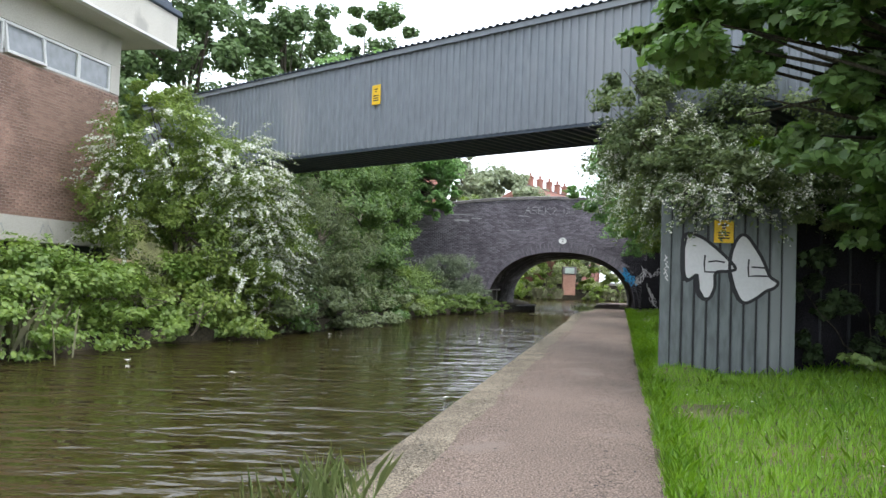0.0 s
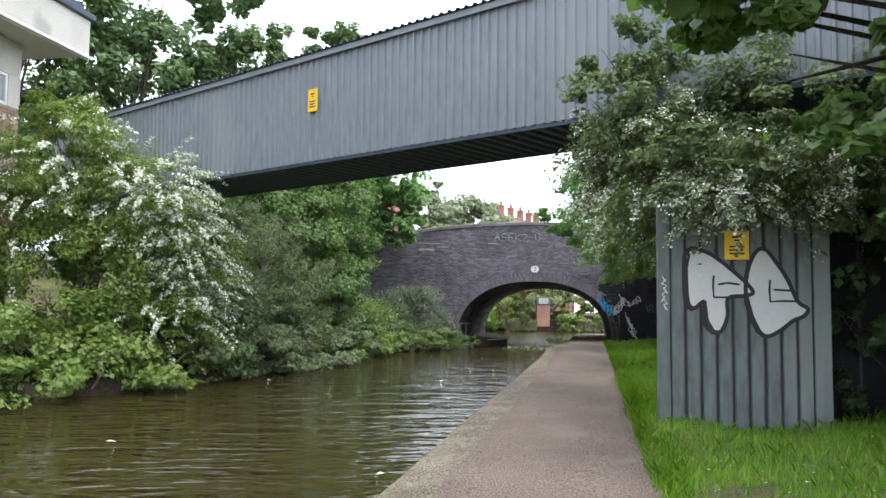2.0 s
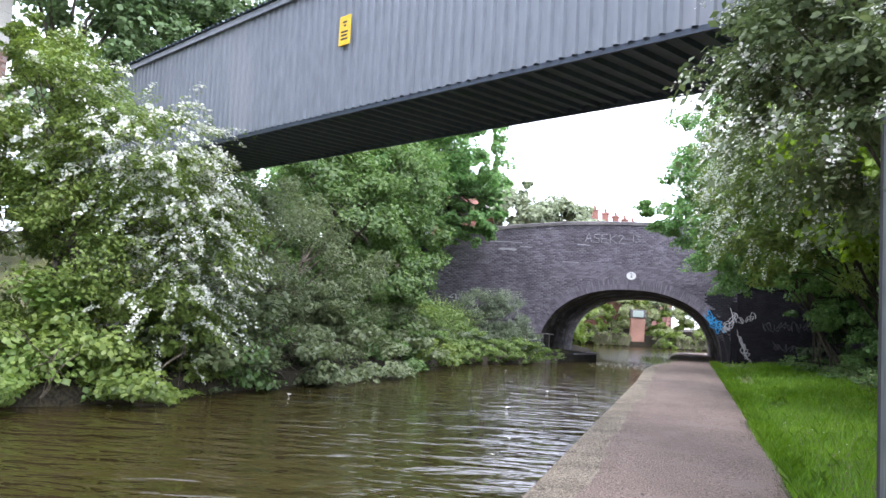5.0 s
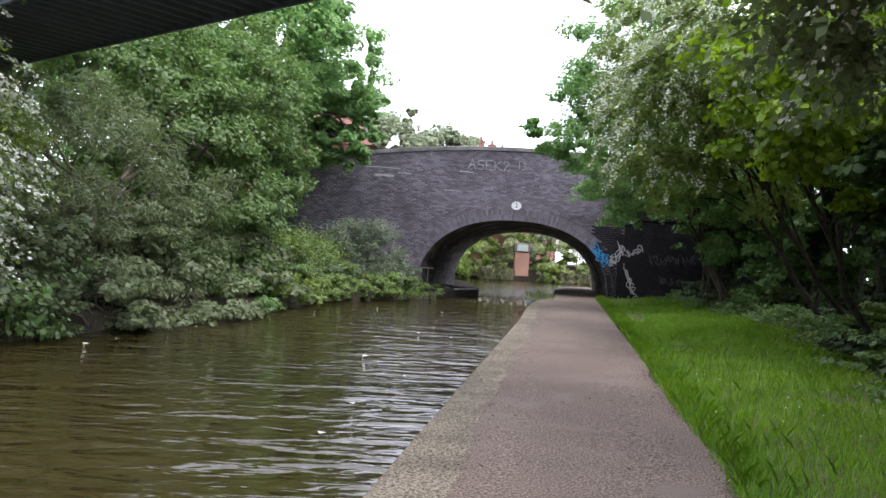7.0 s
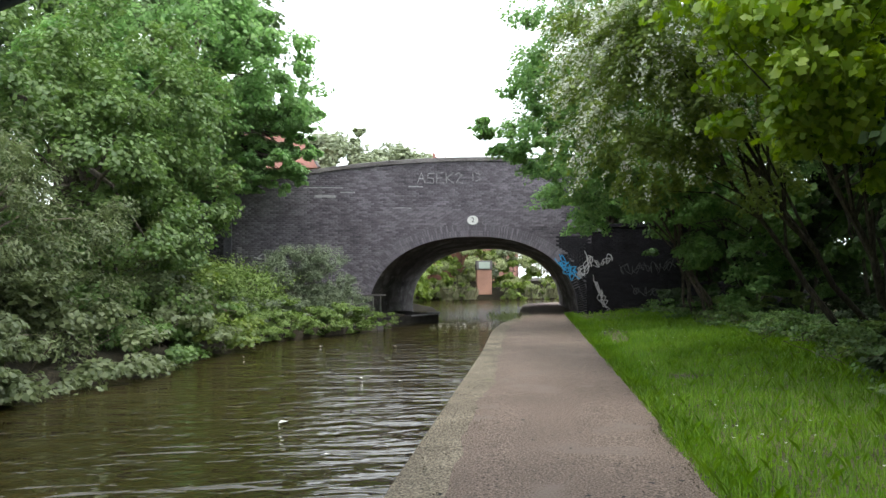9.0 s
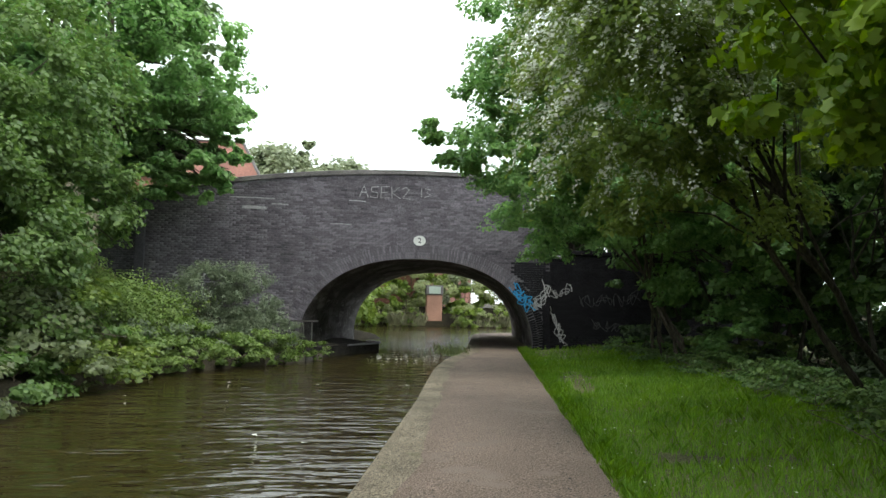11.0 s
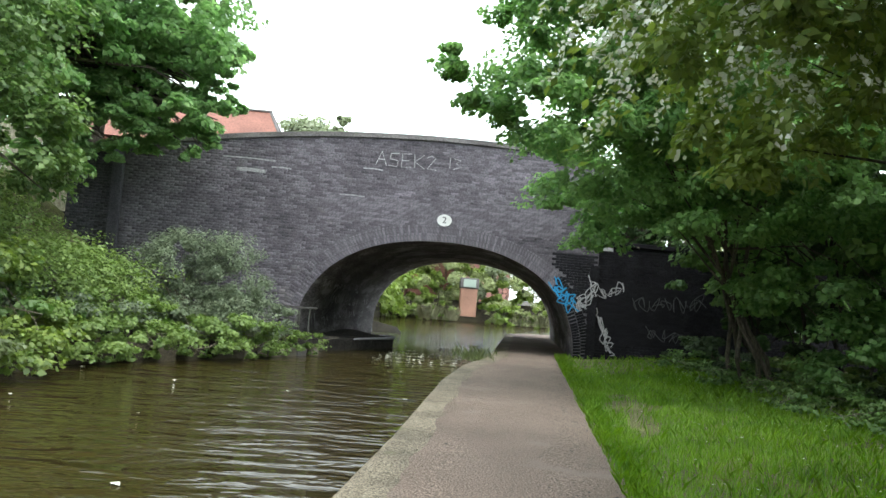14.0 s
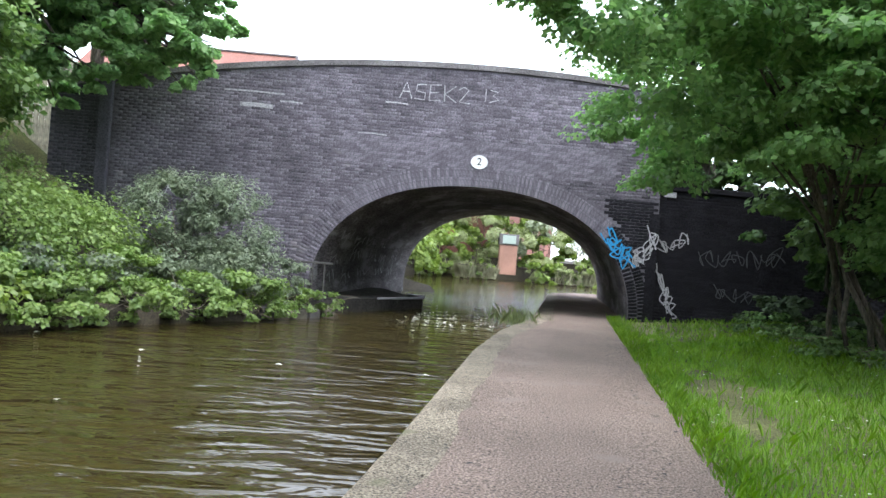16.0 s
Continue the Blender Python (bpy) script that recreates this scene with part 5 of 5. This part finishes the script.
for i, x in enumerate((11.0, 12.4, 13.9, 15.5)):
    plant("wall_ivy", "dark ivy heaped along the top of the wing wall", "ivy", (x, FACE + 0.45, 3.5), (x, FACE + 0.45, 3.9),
          blobs_of(0.14, 60, (x, FACE + 0.55, 3.95, 0.95, 0.5, 0.6), (x + 0.3, FACE + 1.0, 4.7, 1.0, 0.6, 0.8)), 0.14, BROAD, L_SHADE, 440 + i, 0.03, 2, bark=M_SHADED_BARK, group="ivy on the wing wall", each=2)

# low nettles along the foot of the hedge
for i in range(26):
    y = 15.5 + i * 1.0 + 0.3 * math.sin(i * 3.1)
    x = 0.2 * y + float(np.interp(y, [15, 20, 24, 28, 33, 41], [3.2, 3.4, 3.9, 4.3, 4.2, 3.7])) + 0.3 * math.sin(i * 1.7)
    z = ground_height(x, y)
    plant("verge_nettles", "low leafy nettles at the shaded edge of the grass", "nettles", (x, y, z), (x, y, z + 0.25),
          blobs_of(0.075, 26, (x, y, z + 0.08, 0.4, 0.6, 0.18), (x + 0.5, y + 0.3, z + 0.2, 0.45, 0.6, 0.26)), 0.075, BROAD, (L_BANK, L_DARK)[i % 2], 400 + i, 0.015, 2, bark=M_TWIG, group="nettles along the hedge", each=2, clump=0.36)

# low cover on the bank beside the arch
for i in range(24):
    f_ = (i // 2) / 11
    back_ = (-0.05, 0.8)[i % 2]
    x, y = -2.55 + 4.9 * f_ - 0.8 * back_, 35.6 + 6.6 * f_ + 0.6 * back_
    z = max(-0.1, left_rise(x, y))
    plant("bank_weeds", "low nettles and brambles hanging over the bank stones", "weeds", (x, y, z), (x, y, z + 0.3),
          blobs_of(0.075, 46, (x, y, z + 0.12 + 0.1 * (i % 3), 0.62, 0.55, 0.42)) if f_ < 0.8 else blobs_of(0.075, 30, (x, y, z + 0.15, 0.4, 0.35, 0.3)), 0.075, BROAD, (L_NETTLE, L_BUDD, L_NETTLE, L_BRAMBLE)[i % 4], 360 + i, 0.02, 2, bark=M_TWIG, group="weeds by the arch", each=3, clump=0.34)

# reeds and grass by the water
def blades(name, places, height, width, mat, rng, lean=0.5, short=False):
    n = len(places)
    d = rng.normal(0, 1, (n, 2))
    d /= np.linalg.norm(d, axis=1, keepdims=True)
    h = height * rng.uniform(0.5, 1.3, (n, 1))
    side = np.concatenate([-d[:, 1:], d[:, :1], np.zeros((n, 1))], 1) * width * rng.uniform(0.7, 1.3, (n, 1))
    fwd = np.concatenate([d, np.zeros((n, 1))], 1) * h * lean * rng.uniform(0.1, 1.0, (n, 1))
    upv = np.array([[0, 0, 1.0]]) * h
    if short:
        v = np.stack([places - side, places + side, places + fwd + upv], 1)
        return quads_mesh(name, v.reshape(-1, 3), np.arange(n * 3).reshape(n, 3), mat)
    v = np.stack([places - side, places + side, places + 0.35 * fwd + 0.6 * upv + side * 0.7, places + fwd + upv, places + 0.35 * fwd + 0.6 * upv - side * 0.7], 1)
    return quads_mesh(name, v.reshape(-1, 3), np.arange(n * 5).reshape(n, 5), mat)


rg = np.random.default_rng(77)
n = 230000
yy = -1 + 45 * rg.random(n) ** 1.15
uu = 0.42 + 4.6 * rg.random(n) ** 1.1
edge_ = np.interp(yy, [20, 29, 44], [0.0, 0.12, 0.48])
keep = np.array([noise.noise((a * 0.55 + 9, b * 0.55, 2.0)) + 0.4 * noise.noise((a * 2, b * 2, 5.0)) > -0.48 + 0.25 * (a < 0.62) + 0.75 * math.exp(-((a - 1.25) / 0.4) ** 2 - ((b - 32.5) / 4.0) ** 2) + 0.9 * min(1.0, max(0.0, (b - 38.5) / 2)) + 0.7 * math.exp(-((a - 1.3) / 0.3) ** 2 - ((b - 26.3) / 0.8) ** 2) for a, b in zip(uu, yy)])
keep &= uu > 0.42 + edge_
uu, yy = uu[keep], yy[keep]
zz = np.array([ground_height(a + 0.2 * b, b) for a, b in zip(uu, yy)]) - 0.015
lawn = new("grass", blades("grass", np.stack([uu + 0.2 * yy, yy, zz], 1), 0.08, 0.007, L_GRASS, rg, 0.6, True))
tagged(lawn, "long green grass beside the towpath", "grass", kind="stuff")
n = 26000
yy = 3 + 42 * rg.random(n)
uu = np.where(rg.random(n) < 0.25, 0.46 + np.abs(rg.normal(0, 0.2, n)), 0.8 + rg.random(n) ** 0.6 * 4.2)
tall = new("tall_grass", blades("tall_grass", np.stack([uu + 0.2 * yy, yy, 0.06 * np.maximum(0, uu - 0.5)], 1), 0.13, 0.006, L_GRASS, rg, 0.9))
tagged(tall, "tufts of taller grass along the verge", "grass", kind="stuff")
tuft = []
for cy, cn, sp in ((5.4, 110, 0.14), (4.6, 80, 0.18), (41.5, 110, 0.22), (42.8, 120, 0.3)):
    tuft.append(np.stack([0.2 * cy - 1.8 + rg.normal(0, sp, cn), cy + rg.normal(0, sp * 1.3, cn), np.full(cn, -0.03)], 1))
reeds = new("waterside_grass", blades("waterside_grass", np.concatenate(tuft), 0.27, 0.004, L_SEDGE, rg, 0.7))
tagged(reeds, "clumps of long grass at the water's edge", "grass", kind="stuff")
dry = np.concatenate([np.stack([-8.6 + rg.normal(0, 0.5, 260), 15.0 + rg.normal(0, 0.8, 260), np.full(260, -0.25)], 1)])
dry = np.concatenate([dry, np.stack([rg.uniform(7.5, 10.2, 420), 78.2 + rg.normal(0, 0.4, 420), np.full(420, -0.2)], 1), np.stack([rg.uniform(14.0, 17.0, 160), 78.2 + rg.normal(0, 0.4, 160), np.full(160, -0.2)], 1)])
old = new("dry_reeds", blades("dry_reeds", dry, 0.9, 0.014, L_DRY, rg, 0.6))
tagged(old, "dry straw-coloured reeds at the far waterline", "reeds", kind="stuff")
fl = []
for _ in range(130):
    y = rg.uniform(6, 52)
    u_ = rg.uniform(bank(y) + 0.3, -2.2)
    if rg.random() < 0.75:
        y, u_ = rg.uniform(42.5, 47), rg.uniform(-4.6, -2.3)
    fl.append((u_ + 0.2 * y, y, -0.29))
dn = 420
dy, du = rg.uniform(6, 42, dn), rg.uniform(0.7, 4.4, dn)
daisy = np.stack([du + 0.2 * dy, dy, 0.06 * np.maximum(0, du - 0.5) + 0.07], 1)
daisies = new("daisies", leaves("daisies", daisy, np.tile([0.0, 0, 1], (dn, 1)), 0.035, BROAD, L_BLOSSOM, rg, 5, 0.3))
tagged(daisies, "small white daisies scattered in the grass", "flowers", kind="stuff")
dy = rg.uniform(4, 43, 260)
du = np.where(rg.random(260) < 0.6, 0.45 - np.abs(rg.normal(0, 0.25, 260)), rg.uniform(-1.7, 0.4, 260))
litter = new("leaf_litter", leaves("leaf_litter", np.stack([du + 0.2 * dy, dy, np.full(260, 0.042)], 1), np.tile([0.0, 0, 1], (260, 1)), 0.05, RHOMB, M_TIMBER, rg, 6, 0.3))
tagged(litter, "dark dead leaves and twigs lying on the towpath", "leaf litter", kind="stuff")
petals = new("floating_petals", leaves("floating_petals", np.array(fl), np.tile([0.0, 0, 1], (len(fl), 1)), 0.12, BROAD, M_LITTER, rg, 30, 0.02))
tagged(petals, "white petals and foam flecks floating on the canal", "petals", kind="stuff")

# ---- bricks ----
def brick_mesh(mat, w_, h_, d_):
    v = [(-w_ / 2, 0, -h_ / 2), (w_ / 2, 0, -h_ / 2), (w_ / 2, 0, h_ / 2), (-w_ / 2, 0, h_ / 2)]
    i = 0.003
    v += [(-w_ / 2 + i, -d_, -h_ / 2 + i), (w_ / 2 - i, -d_, -h_ / 2 + i), (w_ / 2 - i, -d_, h_ / 2 - i), (-w_ / 2 + i, -d_, h_ / 2 - i)]
    return mesh("brick", v, [(4, 5, 6, 7), (0, 1, 5, 4), (1, 2, 6, 5), (2, 3, 7, 6), (3, 0, 4, 7)], mat)


def lay(places, me, parent, name, single):
    """Bricks as (x, z, turn, push): those picked by single are parts of their own, the rest one mesh."""
    base = np.array([v.co for v in me.vertices])
    faces = np.array([p.vertices[:] for p in me.polygons])
    rest, count = [], 0
    for x, z, turn_, push, grow_ in places:
        if count < 300 and single(x, z):
            child("brick", me, parent).matrix_local = pose(x, -push, z, 0, turn_, 0)
            count += 1
        else:
            c, s = math.cos(radians(turn_)), math.sin(radians(turn_))
            b = base * [grow_, 1, 1]
            rest.append(np.stack([b[:, 0] * c + b[:, 2] * s + x, b[:, 1] - push, -b[:, 0] * s + b[:, 2] * c + z], 1))
    v = np.concatenate(rest)
    k = len(base)
    f = np.concatenate([faces + k * i for i in range(len(rest))])
    child(name, quads_mesh(name, v, f, me.materials[0]), parent, kind="stuff")


rb = np.random.default_rng(9)
unit = brick_mesh(M_BRICK, 0.220, 0.070, 0.004)
course = []
for r in range(84):
    z = -0.35 + r * 0.076
    for c in range(70):
        x = X0 + 0.11 + c * 0.2255 + (0.1127 if r % 2 else 0)
        if x > X1 - 0.08 or z > parapet(x) - 0.04 or (abs(x - CX) < HALF + 0.5 and z < arch(x, 0.47) + 0.02) or -3.47 < x < -3.13:
            continue
        course.append((x - CX, z, rb.normal(0, 0.3), abs(rb.normal(0, 0.003)), 1.0))
painted = [c for c in course if c[0] > 9.0 - CX and c[1] < 3.0]
# Left of the pilaster, bricks carry stain plus painted tree shade.
damp_shaded = [c for c in course if c[0] < -3.3 - CX]
lay(damp_shaded, brick_mesh(M_DAMP_SHADE, 0.220, 0.070, 0.004), bridge, "damp_brickwork", lambda x, z: False)
taken = set(painted + damp_shaded)
lay([c for c in course if c not in taken], unit, bridge, "brickwork", lambda x, z: -3.4 < x < 3.4 and 3.42 < z < 4.2)
lay(painted, brick_mesh(M_SOOT_SHADE, 0.220, 0.070, 0.004), bridge, "painted_brickwork", lambda x, z: False)
ring = []
for row, off in enumerate((0.115, 0.345)):
    pts = []
    for i in range(400):
        a = math.pi * (1 - i / 399)
        c, s = math.cos(a), math.sin(a)
        pts.append(Vector(((HALF + off) * math.copysign(abs(c) ** (2 / 2.25), c), (RISE + off) * abs(s) ** (2 / 2.25))))
    along = 0.0
    for p, q in zip(pts, pts[1:]):
        along += (q - p).length
        if along > 0.077:
            along = 0.0
            t = math.degrees(math.atan2((q - p).y, (q - p).x))
            ring.append((p.x, p.y, 90 - t, 0.004 + abs(rb.normal(0, 0.003)), 1.0))
vou = thing("arch_ring", "", "")
vou.parent = bridge
sooty = [c for c in ring if c[0] > 3.3 and c[1] < 2.3]
lay([c for c in ring if c not in set(sooty)], brick_mesh(M_BRICK, 0.220, 0.068, 0.004), vou, "arch_brickwork", lambda x, z: abs(x) < 3.3 and z > 1)
lay(sooty, brick_mesh(M_SOOT_SHADE, 0.220, 0.068, 0.004), vou, "painted_brickwork", lambda x, z: False)
wcourse = [(0.11 + c * 0.2255 + (0.1127 if r % 2 else 0), -0.2 + r * 0.076, rb.normal(0, 0.3), abs(rb.normal(0, 0.003)), 1.0) for r in range(46) for c in range(36)]
lay(wcourse, brick_mesh(M_SOOT_SHADE, 0.220, 0.070, 0.004), wing, "brickwork", lambda x, z: x < 2.6 and 0.5 < z < 2.3)
runit = brick_mesh(M_RED_BRICK, 0.217, 0.067, 0.004)
bwall = child("brick_facing", mesh("brick_facing", [(-0.011, 0, 2.61), (-0.011, -0.02, 2.61), (-0.011, -0.02, 2.63)], [(0, 1, 2)], M_PALE_MORTAR), building)
bwall.matrix_local = pose(-0.012, 0, 0, 0, 0, 90)
bw = [(-0.11 - c * 0.2255 - (0.1127 if r % 2 else 0), 2.65 + r * 0.0755, rb.normal(0, 0.25), abs(rb.normal(0, 0.002)), 1.0) for r in range(49) for c in range(74)]
lay(bw, runit, bwall, "brickwork", lambda x, z: x > -3.4 and 4.6 < z < 6.2)
